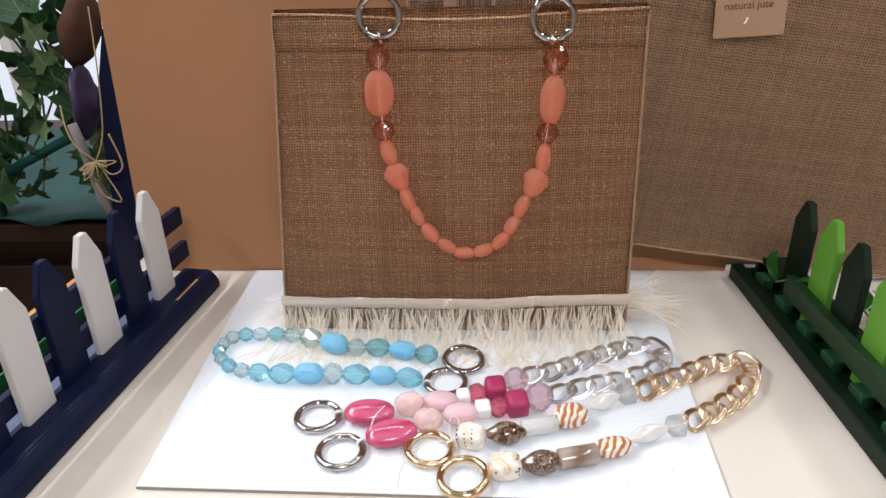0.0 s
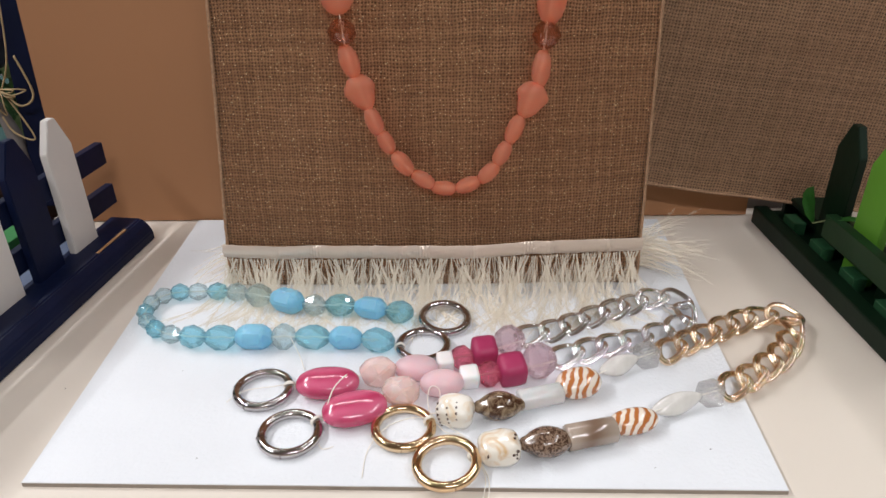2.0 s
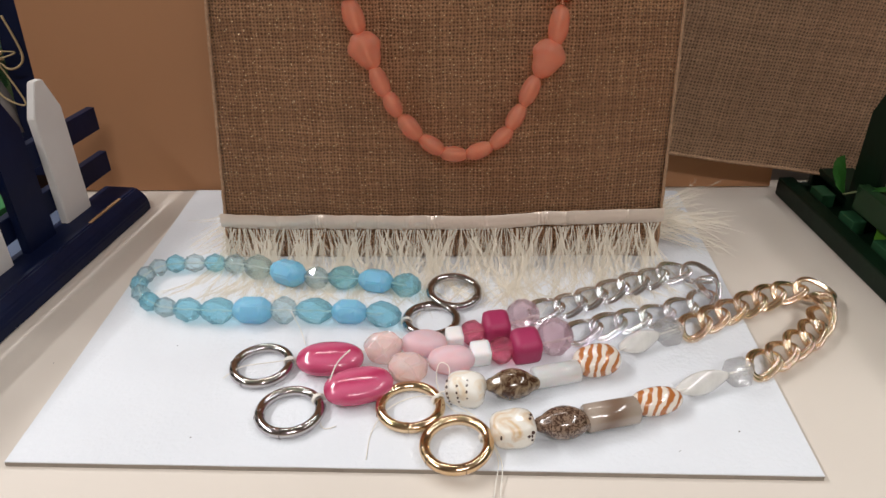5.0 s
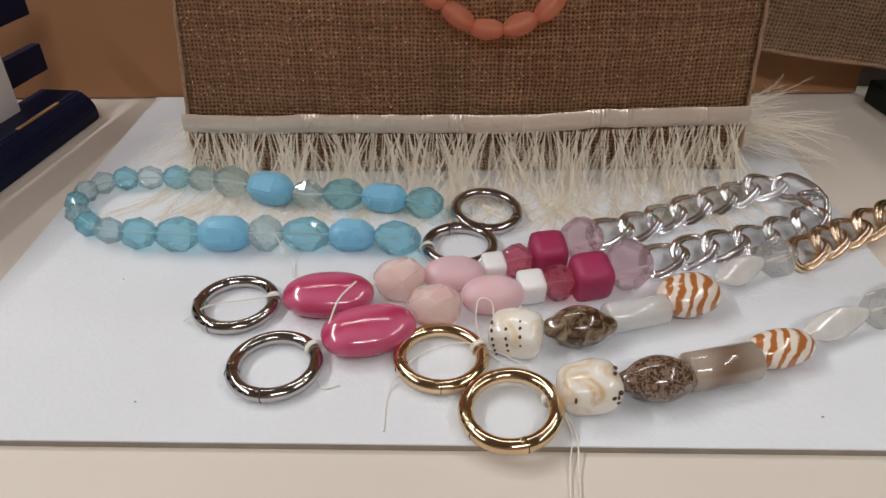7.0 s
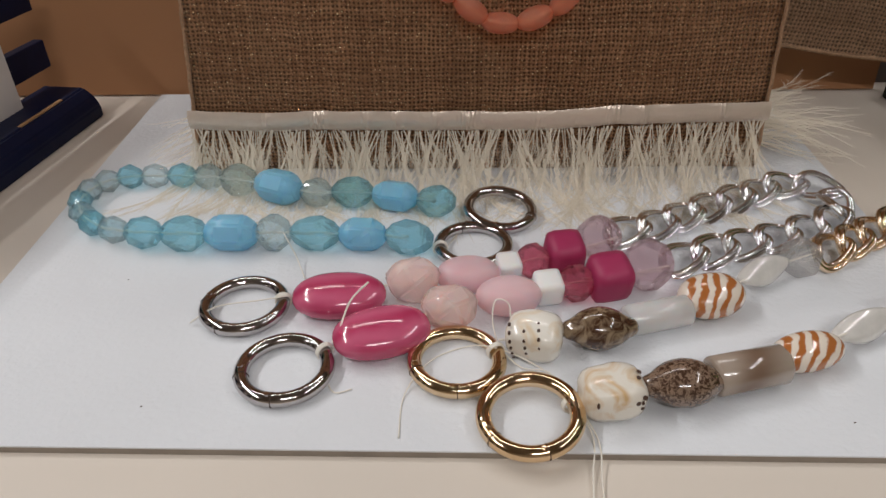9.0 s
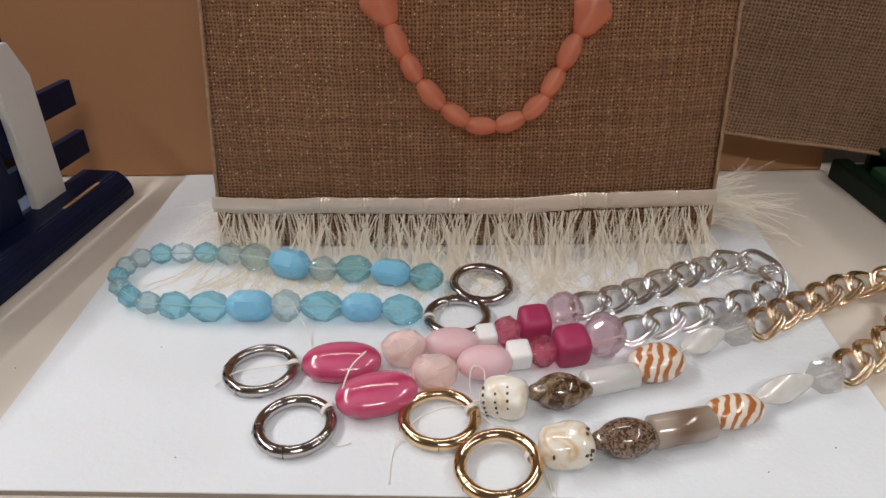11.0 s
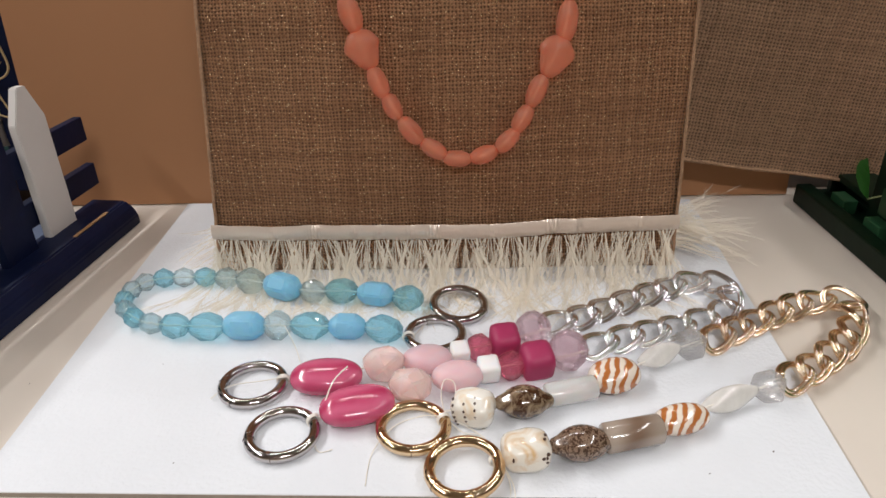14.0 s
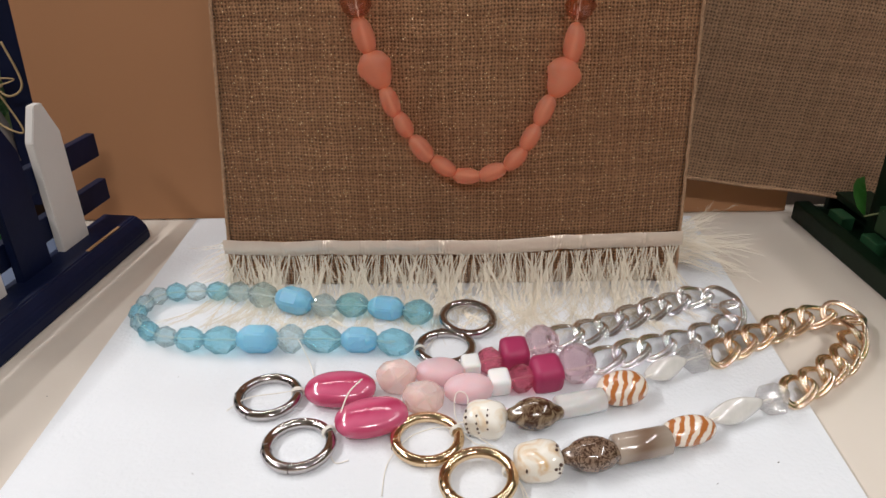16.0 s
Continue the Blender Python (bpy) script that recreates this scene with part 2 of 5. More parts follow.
M = dict(
    table=mat("cream_laminate", (0.72, 0.645, 0.56), 0.55, vary=0.06, vary_scale=6, bump=0.03, bump_scale=300),
    board=mat("white_felt_board", (0.765, 0.785, 0.815), 0.9, vary=0.05, vary_scale=14, bump=0.55, bump_scale=420, sheen=0.2),
    board_edge=mat("grey_board_core", (0.34, 0.29, 0.24), 0.9, vary=0.2, vary_scale=80),
    kraft=mat("kraft_card", (0.39, 0.188, 0.087), 0.75, vary=0.10, vary_scale=4, bump=0.04, bump_scale=250),
    jute=burlap("glitter_jute", 0.0021, (0.70, 0.40, 0.215), (0.43, 0.215, 0.108), glitter=0.05, hole=0.86),
    jute_big=burlap("coarse_jute", 0.0024, (0.69, 0.43, 0.262), (0.47, 0.28, 0.165), hole=0.80),
    seam=mat("jute_cord", (0.42, 0.25, 0.145), 0.9, vary=0.4, vary_scale=500, bump=0.6, bump_scale=900),
    satin=mat("cream_satin", (0.72, 0.60, 0.50), 0.30, metal=0.35, coat=0.4, bump=0.35, bump_scale=320),
    feather=mat("cream_feather", (0.95, 0.86, 0.71), 0.6, sheen=0.3, vary=0.12, vary_scale=60),
    steel=mat("polished_gunmetal_steel", (0.52, 0.49, 0.48), 0.07, 1.0),
    silver=mat("silver_plate", (0.90, 0.90, 0.90), 0.10, 1.0),
    gold=mat("pale_gold_plate", (0.93, 0.74, 0.54), 0.15, 1.0),
    goldring=mat("antique_gold_plate", (0.77, 0.58, 0.37), 0.07, 1.0),
    cord=mat("waxed_white_cotton", (0.86, 0.82, 0.74), 0.7, vary=0.1, vary_scale=600),
    navy=mat("navy_painted_wood", (0.004, 0.009, 0.040), 0.5, vary=0.4, vary_scale=25, bump=0.25, bump_scale=90, spec=0.25),
    white=mat("white_painted_wood", (0.64, 0.61, 0.585), 0.5, vary=0.05, vary_scale=30, bump=0.2, bump_scale=120),
    barewood=mat("bare_pine", (0.42, 0.24, 0.11), 0.7, vary=0.3, vary_scale=60),
    dkgreen=mat("dark_green_painted_wood", (0.003, 0.015, 0.006), 0.5, vary=0.4, vary_scale=25, bump=0.25, bump_scale=90, spec=0.3),
    mdgreen=mat("mid_green_painted_wood", (0.009, 0.040, 0.011), 0.5, vary=0.35, vary_scale=30, bump=0.2, bump_scale=100),
    # lighter green that paints in light falling between the pickets
    lit_green=mat("lit_patch_green", (0.020, 0.085, 0.035), 0.5, vary=0.3, vary_scale=40),
    ltgreen=mat("lime_painted_wood", (0.12, 0.33, 0.028), 0.5, vary=0.15, vary_scale=30, bump=0.2, bump_scale=100),
    leaf=mat("ivy_leaf", (0.075, 0.20, 0.080), 0.4, vary=0.5, vary_scale=40, bump=0.2, bump_scale=150),
    leaf_pale=mat("young_ivy_leaf", (0.26, 0.40, 0.19), 0.4, vary=0.3, vary_scale=40),
    leaf_small=mat("silk_leaf", (0.08, 0.30, 0.05), 0.4, vary=0.3, vary_scale=60),
    stem=mat("stem", (0.14, 0.16, 0.07), 0.6),
    teal=mat("teal_cloth", (0.010, 0.055, 0.050), 0.8, vary=0.4, vary_scale=12, bump=0.2, bump_scale=400),
    walnut=mat("dark_walnut", (0.028, 0.011, 0.007), 0.4, vary=0.5, vary_scale=15),
    purple=mat("purple_painted_wood", (0.045, 0.025, 0.075), 0.5, vary=0.3, vary_scale=40),
    brown=mat("brown_felt", (0.10, 0.042, 0.022), 0.9, vary=0.4, vary_scale=50),
    raffia=mat("raffia", (0.52, 0.38, 0.20), 0.7, vary=0.3, vary_scale=90),
    rod=mat("bottle_green_rod", (0.006, 0.05, 0.042), 0.3),
    orange=mat("orange_paint", (0.62, 0.27, 0.08), 0.6, vary=0.1, vary_scale=30),
    green=mat("green_paint", (0.03, 0.20, 0.05), 0.6, vary=0.15, vary_scale=30),
    slate=mat("slate_blue_paint", (0.13, 0.17, 0.27), 0.6, vary=0.15, vary_scale=30),
    tag=mat("kraft_tag", (0.42, 0.25, 0.155), 0.8, vary=0.08, vary_scale=40),
    ink=mat("brown_ink", (0.06, 0.035, 0.025), 0.8),
    pin=mat("white_plastic", (0.8, 0.74, 0.66), 0.4),
    slub_grey=mat("grey_paper", (0.22, 0.20, 0.19), 0.8, vary=0.2, vary_scale=40),
    wall=mat("painted_wall", (0.45, 0.38, 0.31), 0.8, vary=0.06, vary_scale=2, bump=0.05),
    floor=mat("brown_vinyl", (0.14, 0.09, 0.06), 0.5, vary=0.3, vary_scale=5),
    ceiling=mat("ceiling_tile", (0.50, 0.46, 0.42), 0.9, vary=0.06, vary_scale=8),
    # beads
    aqua=glass("aqua_glass", (0.67, 0.93, 1.0), 0.48, 1.5),
    aqua_clear=glass("pale_aqua_glass", (0.89, 0.98, 1.0), 0.52, 1.5),
    aqua_milk=mat("milky_blue_glass", (0.31, 0.66, 0.88), 0.30, coat=0.1, sss=1.0, vary=0.05, vary_scale=150, spec=0.4),
    rose_quartz=mat("rose_quartz", (1.0, 0.79, 0.76), 0.24, sss=1.0, coat=0.2, vary=0.08, vary_scale=160),
    pale_pink=mat("pale_pink_frosted_glass", (0.95, 0.69, 0.73), 0.34, sss=0.8, vary=0.05, vary_scale=90),
    chalk=mat("white_frosted_glass", (0.90, 0.88, 0.87), 0.42, sss=0.6),
    ruby=glass("raspberry_glass", (0.96, 0.50, 0.61), 0.36, 1.5),
    magenta=mat("matte_magenta_resin", (0.40, 0.032, 0.11), 0.5, vary=0.08, vary_scale=90),
    blush=glass("blush_glass", (1.0, 0.89, 0.925), 0.48, 1.5),
    clear=glass("clear_glass", (0.99, 0.99, 0.99), 0.60, 1.45, 0.14),
    pearl=mat("mother_of_pearl", (0.90, 0.87, 0.82), 0.10, coat=0.8, vary=0.2, vary_scale=120, trans=0.15),
    agate_white=mat("white_agate", (0.86, 0.85, 0.83), 0.13, trans=0.15, sss=0.6, coat=0.6, vary=0.12, vary_scale=70),
    peach=mat("frosted_peach_glass", (0.86, 0.38, 0.25), 0.34, spec=0.4, sss=0.6, vary=0.08, vary_scale=80),
    peach_clear=glass("peach_glass", (1.0, 0.70, 0.56), 0.42, 1.45),
)


see_through(M["peach"], 0.64, (1.0, 0.66, 0.50))
see_through(M["rose_quartz"], 0.44, (1.0, 0.86, 0.82))
see_through(M["pale_pink"], 0.30, (1.0, 0.85, 0.88))
see_through(M["aqua_milk"], 0.30, (0.72, 0.92, 1.0))
see_through(M["agate_white"], 0.28, (0.95, 0.95, 0.95))
see_through(M["feather"], 0.35, (1.0, 1.0, 1.0))


def veins(m, pale, share=0.75):
    """Pale midrib and slanting side veins on a leaf that lies along its own y axis."""
    nt = m.node_tree
    b = nt.nodes["Principled BSDF"]
    tc = nt.nodes.new("ShaderNodeTexCoord")
    sep = nt.nodes.new("ShaderNodeSeparateXYZ")
    nt.links.new(tc.outputs["Object"], sep.inputs[0])
    off = maths(nt, "ABSOLUTE", sep.outputs[0])
    rib = maths(nt, "LESS_THAN", off, 0.0007)
    lean = maths(nt, "MULTIPLY_ADD", off, -0.9, sep.outputs[1])
    side = maths(nt, "LESS_THAN", maths(nt, "PINGPONG", lean, 0.0052), 0.00045)
    line = maths(nt, "MULTIPLY", maths(nt, "MAXIMUM", rib, maths(nt, "MULTIPLY", side, 0.6)), share)
    mix = nt.nodes.new("ShaderNodeMix")
    mix.data_type = "RGBA"
    nt.links.new(line, mix.inputs[0])
    nt.links.new(b.inputs["Base Color"].links[0].from_socket, mix.inputs[6])
    mix.inputs[7].default_value = (*pale, 1)
    nt.links.new(mix.outputs[2], b.inputs["Base Color"])


veins(M["leaf"], (0.26, 0.40, 0.18))
veins(M["leaf_pale"], (0.42, 0.52, 0.30))


def banded(name, c1, c2, scale, distort, rough=0.14, turn=(0, 0, 0), lo=0.42, hi=0.58, detail=2.0):
    """Polished shell or stone with bands across it."""
    m = mat(name, c1, rough, coat=0.7)
    nt = m.node_tree
    tc = nt.nodes.new("ShaderNodeTexCoord")
    mp = nt.nodes.new("ShaderNodeMapping")
    mp.inputs["Rotation"].default_value = [radians(q) for q in turn]
    nt.links.new(tc.outputs["Object"], mp.inputs[0])
    w = nt.nodes.new("ShaderNodeTexWave")
    w.inputs["Scale"].default_value = scale
    w.inputs["Distortion"].default_value = distort
    w.inputs["Detail"].default_value = detail
    w.inputs["Detail Scale"].default_value = 1.2
    nt.links.new(mp.outputs[0], w.inputs["Vector"])
    r = nt.nodes.new("ShaderNodeValToRGB")
    r.color_ramp.elements[0].position, r.color_ramp.elements[1].position = lo, hi
    r.color_ramp.elements[0].color, r.color_ramp.elements[1].color = (*c1, 1), (*c2, 1)
    nt.links.new(w.outputs[0], r.inputs[0])
    nt.links.new(r.outputs[0], nt.nodes["Principled BSDF"].inputs["Base Color"])
    return m


def mottled(name, c1, c2, scale, lo, hi, rough=0.14, kind="noise", detail=6.0):
    m = mat(name, c1, rough, coat=0.7)
    nt = m.node_tree
    tc = nt.nodes.new("ShaderNodeTexCoord")
    if kind == "noise":
        n = nt.nodes.new("ShaderNodeTexNoise")
        n.inputs["Detail"].default_value = detail
        n.inputs["Distortion"].default_value = 1.2
    else:
        n = nt.nodes.new("ShaderNodeTexVoronoi")
        n.feature = "DISTANCE_TO_EDGE"
    n.inputs["Scale"].default_value = scale
    nt.links.new(tc.outputs["Object"], n.inputs["Vector"])
    r = nt.nodes.new("ShaderNodeValToRGB")
    r.color_ramp.elements[0].position, r.color_ramp.elements[1].position = lo, hi
    r.color_ramp.elements[0].color, r.color_ramp.elements[1].color = (*c1, 1), (*c2, 1)
    nt.links.new(n.outputs[0], r.inputs[0])
    nt.links.new(r.outputs[0], nt.nodes["Principled BSDF"].inputs["Base Color"])
    return m


M["tiger"] = banded("amber_striped_shell", (0.44, 0.15, 0.04), (0.84, 0.74, 0.63), 62, 7.0, turn=(0, 0, 28), lo=0.3, hi=0.62, detail=4.0)
M["agate_brown"] = banded("brown_banded_agate", (0.20, 0.13, 0.09), (0.38, 0.31, 0.25), 13, 3.0, turn=(0, 0, 8), lo=0.0, hi=1.0)
M["cowrie"] = mottled("speckled_brown_shell", (0.06, 0.030, 0.018), (0.25, 0.17, 0.12), 620, 0.42, 0.58, detail=2.0)
M["cowrie_dark"] = mottled("mottled_brown_shell", (0.055, 0.022, 0.010), (0.30, 0.22, 0.14), 230, 0.40, 0.64)
M["ivory_shell"] = mottled("ivory_shell", (0.74, 0.52, 0.26), (0.86, 0.82, 0.74), 70, 0.26, 0.48)
M["tan_shell"] = mottled("tan_shell", (0.66, 0.42, 0.18), (0.82, 0.77, 0.68), 80, 0.30, 0.50)
M["pink_glaze"] = banded("marbled_raspberry_glaze", (0.46, 0.040, 0.115), (0.60, 0.12, 0.22), 26, 4.5, 0.16, turn=(0, 0, 80), lo=0.0, hi=1.0, detail=3.0)
M["dash"] = mat("dark_shell_mark", (0.07, 0.035, 0.022), 0.3)


# ---------------------------------------------------------------- mesh helpers
def mesh_of(name, bm, material, smooth=None):
    me = bpy.data.meshes.new(name)
    bmesh.ops.recalc_face_normals(bm, faces=bm.faces)
    if smooth is not None:
        for f in bm.faces:
            f.smooth = smooth
    bm.to_mesh(me)
    bm.free()
    if material:
        me.materials.append(material)
    return me


def part(name, bm, material, parent=None, label="", m=None, smooth=None):
    ob = new(name, bm if isinstance(bm, bpy.types.Mesh) else mesh_of(name, bm, material, smooth))
    if parent:
        ob.parent = parent
    if m is not None:
        ob.matrix_basis = m
    if label:
        ob["label"] = label
    return ob


def thing(name, label, category, m=None, group="", kind=""):
    ob = new(name)
    ob.empty_display_size = 0.01
    if m is not None:
        ob.matrix_basis = m
    return tagged(ob, label, category, group, kind)


def box(x0, y0, z0, x1, y1, z1, bevel=0.0, bm=None):
    bm = bm or bmesh.new()
    vs = bmesh.ops.create_cube(bm, size=1)["verts"]
    for v in vs:
        v.co = Vector((x0 + (v.co.x + 0.5) * (x1 - x0), y0 + (v.co.y + 0.5) * (y1 - y0), z0 + (v.co.z + 0.5) * (z1 - z0)))
    if bevel:
        es = list({e for v in vs for e in v.link_edges})
        bmesh.ops.bevel(bm, geom=es, offset=bevel, segments=2, affect="EDGES", profile=0.6)
    return bm


def prism(outline, thick, bevel=0.0, axis="x"):
    """A flat outline of (a, b) pairs given a thickness; axis is the way of the thickness."""
    bm = bmesh.new()
    to = {"x": lambda a, b, c: (c, a, b), "y": lambda a, b, c: (a, c, b), "z": lambda a, b, c: (a, b, c)}[axis]
    lo = [bm.verts.new(to(a, b, 0)) for a, b in outline]
    hi = [bm.verts.new(to(a, b, thick)) for a, b in outline]
    n = len(outline)
    bm.faces.new(lo)
    bm.faces.new(hi)
    for i in range(n):
        bm.faces.new((lo[i], lo[(i + 1) % n], hi[(i + 1) % n], hi[i]))
    bmesh.ops.recalc_face_normals(bm, faces=bm.faces)
    if bevel:
        bmesh.ops.bevel(bm, geom=list(bm.edges), offset=bevel, segments=2, affect="EDGES")
    return bm


def glide(points, steps=8, closed=False):
    """A smooth line through the points."""
    p = [Vector(q) for q in points]
    out = []
    n = len(p)
    for i in range(n if closed else n - 1):
        if closed:
            a, b, c, d = p[i - 1], p[i], p[(i + 1) % n], p[(i + 2) % n]
        else:
            a, b, c, d = p[max(i - 1, 0)], p[i], p[i + 1], p[min(i + 2, n - 1)]
        for s in range(steps):
            t = s / steps
            out.append(0.5 * (2 * b + (c - a) * t + (2 * a - 5 * b + 4 * c - d) * t * t + (3 * b - a - 3 * c + d) * t ** 3))
    if not closed:
        out.append(p[-1])
    return out


def tube(line, radius, sides=6, bm=None, closed=False, taper=None):
    bm = bm or bmesh.new()
    n = len(line)
    rings = []
    up = Vector((0, 0, 1))
    for i, q in enumerate(line):
        d = (line[(i + 1) % n] - line[i - 1]) if closed else (line[min(i + 1, n - 1)] - line[max(i - 1, 0)])
        d.normalize()
        s = d.cross(up)
        s = s.normalized() if s.length > 1e-3 else Vector((1, 0, 0))
        w = s.cross(d)
        up = w.copy()
        r = radius * (taper(i / (n - 1)) if taper else 1)
        rings.append([bm.verts.new(q + r * (math.cos(2 * math.pi * k / sides) * s + math.sin(2 * math.pi * k / sides) * w)) for k in range(sides)])
    for i in range(n if closed else n - 1):
        a, b = rings[i], rings[(i + 1) % n]
        for k in range(sides):
            f = bm.faces.new((a[k], a[(k + 1) % sides], b[(k + 1) % sides], b[k]))
            f.smooth = True
    if not closed:
        bm.faces.new(rings[0])
        bm.faces.new(rings[-1])
    return bm


def torus(major, minor, seg=64, sides=18):
    line = [Vector((major * math.cos(2 * math.pi * i / seg), major * math.sin(2 * math.pi * i / seg), 0)) for i in range(seg)]
    bm = bmesh.new()
    rings = []
    for i, q in enumerate(line):
        d = q.normalized()
        rings.append([bm.verts.new(q + minor * (math.cos(2 * math.pi * k / sides) * d + Vector((0, 0, math.sin(2 * math.pi * k / sides))))) for k in range(sides)])
    for i in range(seg):
        for k in range(sides):
            bm.faces.new((rings[i][k], rings[i][(k + 1) % sides], rings[(i + 1) % seg][(k + 1) % sides], rings[(i + 1) % seg][k])).smooth = True
    return bm


def lathe(profile, sides=24, squash=1.0):
    """A solid turned round the x axis; profile of (x, radius)."""
    bm = bmesh.new()
    rings = []
    for x, r in profile:
        rings.append([bm.verts.new((x, r * math.cos(2 * math.pi * k / sides), squash * r * math.sin(2 * math.pi * k / sides))) for k in range(sides)])
    for a, b in zip(rings, rings[1:]):
        for k in range(sides):
            bm.faces.new((a[k], a[(k + 1) % sides], b[(k + 1) % sides], b[k])).smooth = True
    bm.faces.new(rings[0])
    bm.faces.new(rings[-1])
    return bm


def hull(points, bevel=0.0):
    bm = bmesh.new()
    for q in points:
        bm.verts.new(q)
    bmesh.ops.convex_hull(bm, input=list(bm.verts))
    loose = [v for v in bm.verts if not v.link_faces]
    if loose:
        bmesh.ops.delete(bm, geom=loose, context="VERTS")
    bmesh.ops.dissolve_limit(bm, angle_limit=radians(4), verts=list(bm.verts), edges=list(bm.edges))
    if bevel:
        bmesh.ops.bevel(bm, geom=list(bm.edges), offset=bevel, segments=3, affect="EDGES", clamp_overlap=True)
    return bm


# ---------------------------------------------------------------- bead shapes, each along x
def facet_bead(length, dia, rng, around=8, rows=5):
    """A cut bead: rings of corners, each turned half a step from the last, so that the facets are kites and triangles."""
    pts = []
    cut = {5: ((-0.5, 0.32), (-0.33, 0.78), (0.0, 1.03), (0.33, 0.78), (0.5, 0.32)),
           6: ((-0.5, 0.32), (-0.38, 0.68), (-0.14, 0.99), (0.14, 0.99), (0.38, 0.68), (0.5, 0.32))}[rows]
    for j, (fx, fr) in enumerate(cut):
        for k in range(around):
            a = 2 * math.pi * (k + 0.5 * (j % 2)) / around + rng.uniform(-0.07, 0.07)
            r = fr * dia / 2 * rng.uniform(0.97, 1.05)
            pts.append((fx * length * rng.uniform(0.97, 1.02), r * math.cos(a), r * math.sin(a)))
    return hull(pts)


def nugget_bead(length, dia, rng, bevel=0.0006):
    """A six-sided barrel with flat, uneven faces."""
    pts = []
    o = rng.uniform(0, 1)
    for fx, fr in ((-0.5, 0.50), (-0.27, 1.0), (0.27, 1.0), (0.5, 0.52)):
        for k in range(6):
            a = 2 * math.pi * (k + o) / 6
            r = fr * dia / 2 * rng.uniform(0.95, 1.05)
            pts.append((fx * length * rng.uniform(0.95, 1.0), r * math.cos(a) * 1.04, r * math.sin(a)))
    bm = hull(pts, bevel)
    for f in bm.faces:
        f.smooth = f.calc_area() < 0.05 * dia * dia
    return bm


def rough_nugget(length, dia, rng, corners=17):
    """A tumbled lump: broad flat faces at odd angles with worn edges."""
    pts = []
    for k in range(corners):
        h = -1 + (2 * k + 1) / corners
        a = 2.4 * k + rng.uniform(-0.35, 0.35)
        r = math.sqrt(1 - h * h)
        d = Vector((h, r * math.cos(a), r * math.sin(a))) * rng.uniform(0.95, 1.12)
        pts.append((d.x * length / 2, d.y * dia / 2, d.z * dia / 2))
    bm = hull(pts, 0.0009)
    for f in bm.faces:
        f.smooth = f.calc_area() < 0.04 * dia * dia
    return bm


def oval_bead(length, width, height, power=2.0, sides=28, rows=18):
    bm = bmesh.new()
    bmesh.ops.create_uvsphere(bm, u_segments=sides, v_segments=rows, radius=1)
    for v in bm.verts:
        c = v.co.copy()
        v.co = Vector((c.z, c.x, c.y))
        x, y, z = v.co
        n = (abs(x) ** power + abs(y) ** power + abs(z) ** power) ** (1 / power)
        v.co = Vector((x / n * length / 2, y / n * width / 2, z / n * height / 2))
    for f in bm.faces:
        f.smooth = True
    return bm


def spindle_bead(length, dia, squash=0.85, sides=24):
    prof = [(-length / 2, dia * 0.12), (-length * 0.46, dia * 0.20)]
    for i in range(1, 10):
        t = -1 + i / 5
        prof.append((t * length * 0.45, dia / 2 * (1 - abs(t) ** 1.9) ** 0.62 * 0.98 + dia * 0.02))
    prof += [(length * 0.46, dia * 0.20), (length / 2, dia * 0.12)]
    prof.sort()
    return lathe(prof, sides, squash)


def pillar_bead(length, dia, sides=24):
    prof = [(-length / 2, dia * 0.36), (-length * 0.485, dia * 0.44), (-length * 0.45, dia * 0.49), (length * 0.45, dia * 0.49), (length * 0.485, dia * 0.44), (length / 2, dia * 0.36)]
    bm = lathe(prof, sides, 0.95)
    for v in bm.verts:
        # eight soft flats
        a = math.atan2(v.co.z, v.co.y)
        k = 1 - 0.035 * (1 - math.cos(8 * a)) / 2
        v.co.y *= k
        v.co.z *= k
    return bm


def twist_bead(length, dia):
    """A flat leaf-shaped slip of shell with a half twist."""
    bm = bmesh.new()
    rings = []
    for i in range(15):
        t = i / 14
        w = dia * 0.62 * math.sin(math.pi * (0.06 + 0.88 * t)) ** 0.8
        a = radians(20 + 60 * t)
        ring = []
        for k in range(12):
            b = 2 * math.pi * k / 12
            y, z = w * math.cos(b), w * 0.34 * math.sin(b)
            ring.append(bm.verts.new(((t - 0.5) * length, y * math.cos(a) - z * math.sin(a), y * math.sin(a) + z * math.cos(a))))
        rings.append(ring)
    for a, b in zip(rings, rings[1:]):
        for k in range(12):
            bm.faces.new((a[k], a[(k + 1) % 12], b[(k + 1) % 12], b[k])).smooth = True
    bm.faces.new(rings[0])
    bm.faces.new(rings[-1])
    return bm


def cube_bead(size, rng, bevel=0.26):
    return box(-size / 2, -size / 2, -size / 2, size / 2, size / 2, size / 2, size * bevel)


def chunk_bead(length, dia, rng):
    pts = []
    for sx in (-1, 1):
        for sy in (-1, 1):
            for sz in (-1, 1):
                pts.append((sx * length * rng.uniform(0.40, 0.5), sy * dia * rng.uniform(0.34, 0.46), sz * dia * rng.uniform(0.36, 0.46)))
    pts += [(0, sy * dia * 0.5, rng.uniform(-0.2, 0.2) * dia) for sy in (-1, 1)] + [(rng.uniform(-0.1, 0.1) * length, 0, sz * dia * 0.5) for sz in (-1, 1)]
    return hull(pts, 0.0005)


BOARD = 0.003


def lay(x, y, dia, ang, tip=0.0, roll=0.0):
    """The pose of a bead that lies on the board."""
    return pose(x, y, BOARD + dia / 2, roll, -tip, ang)


RING_MESH = {}


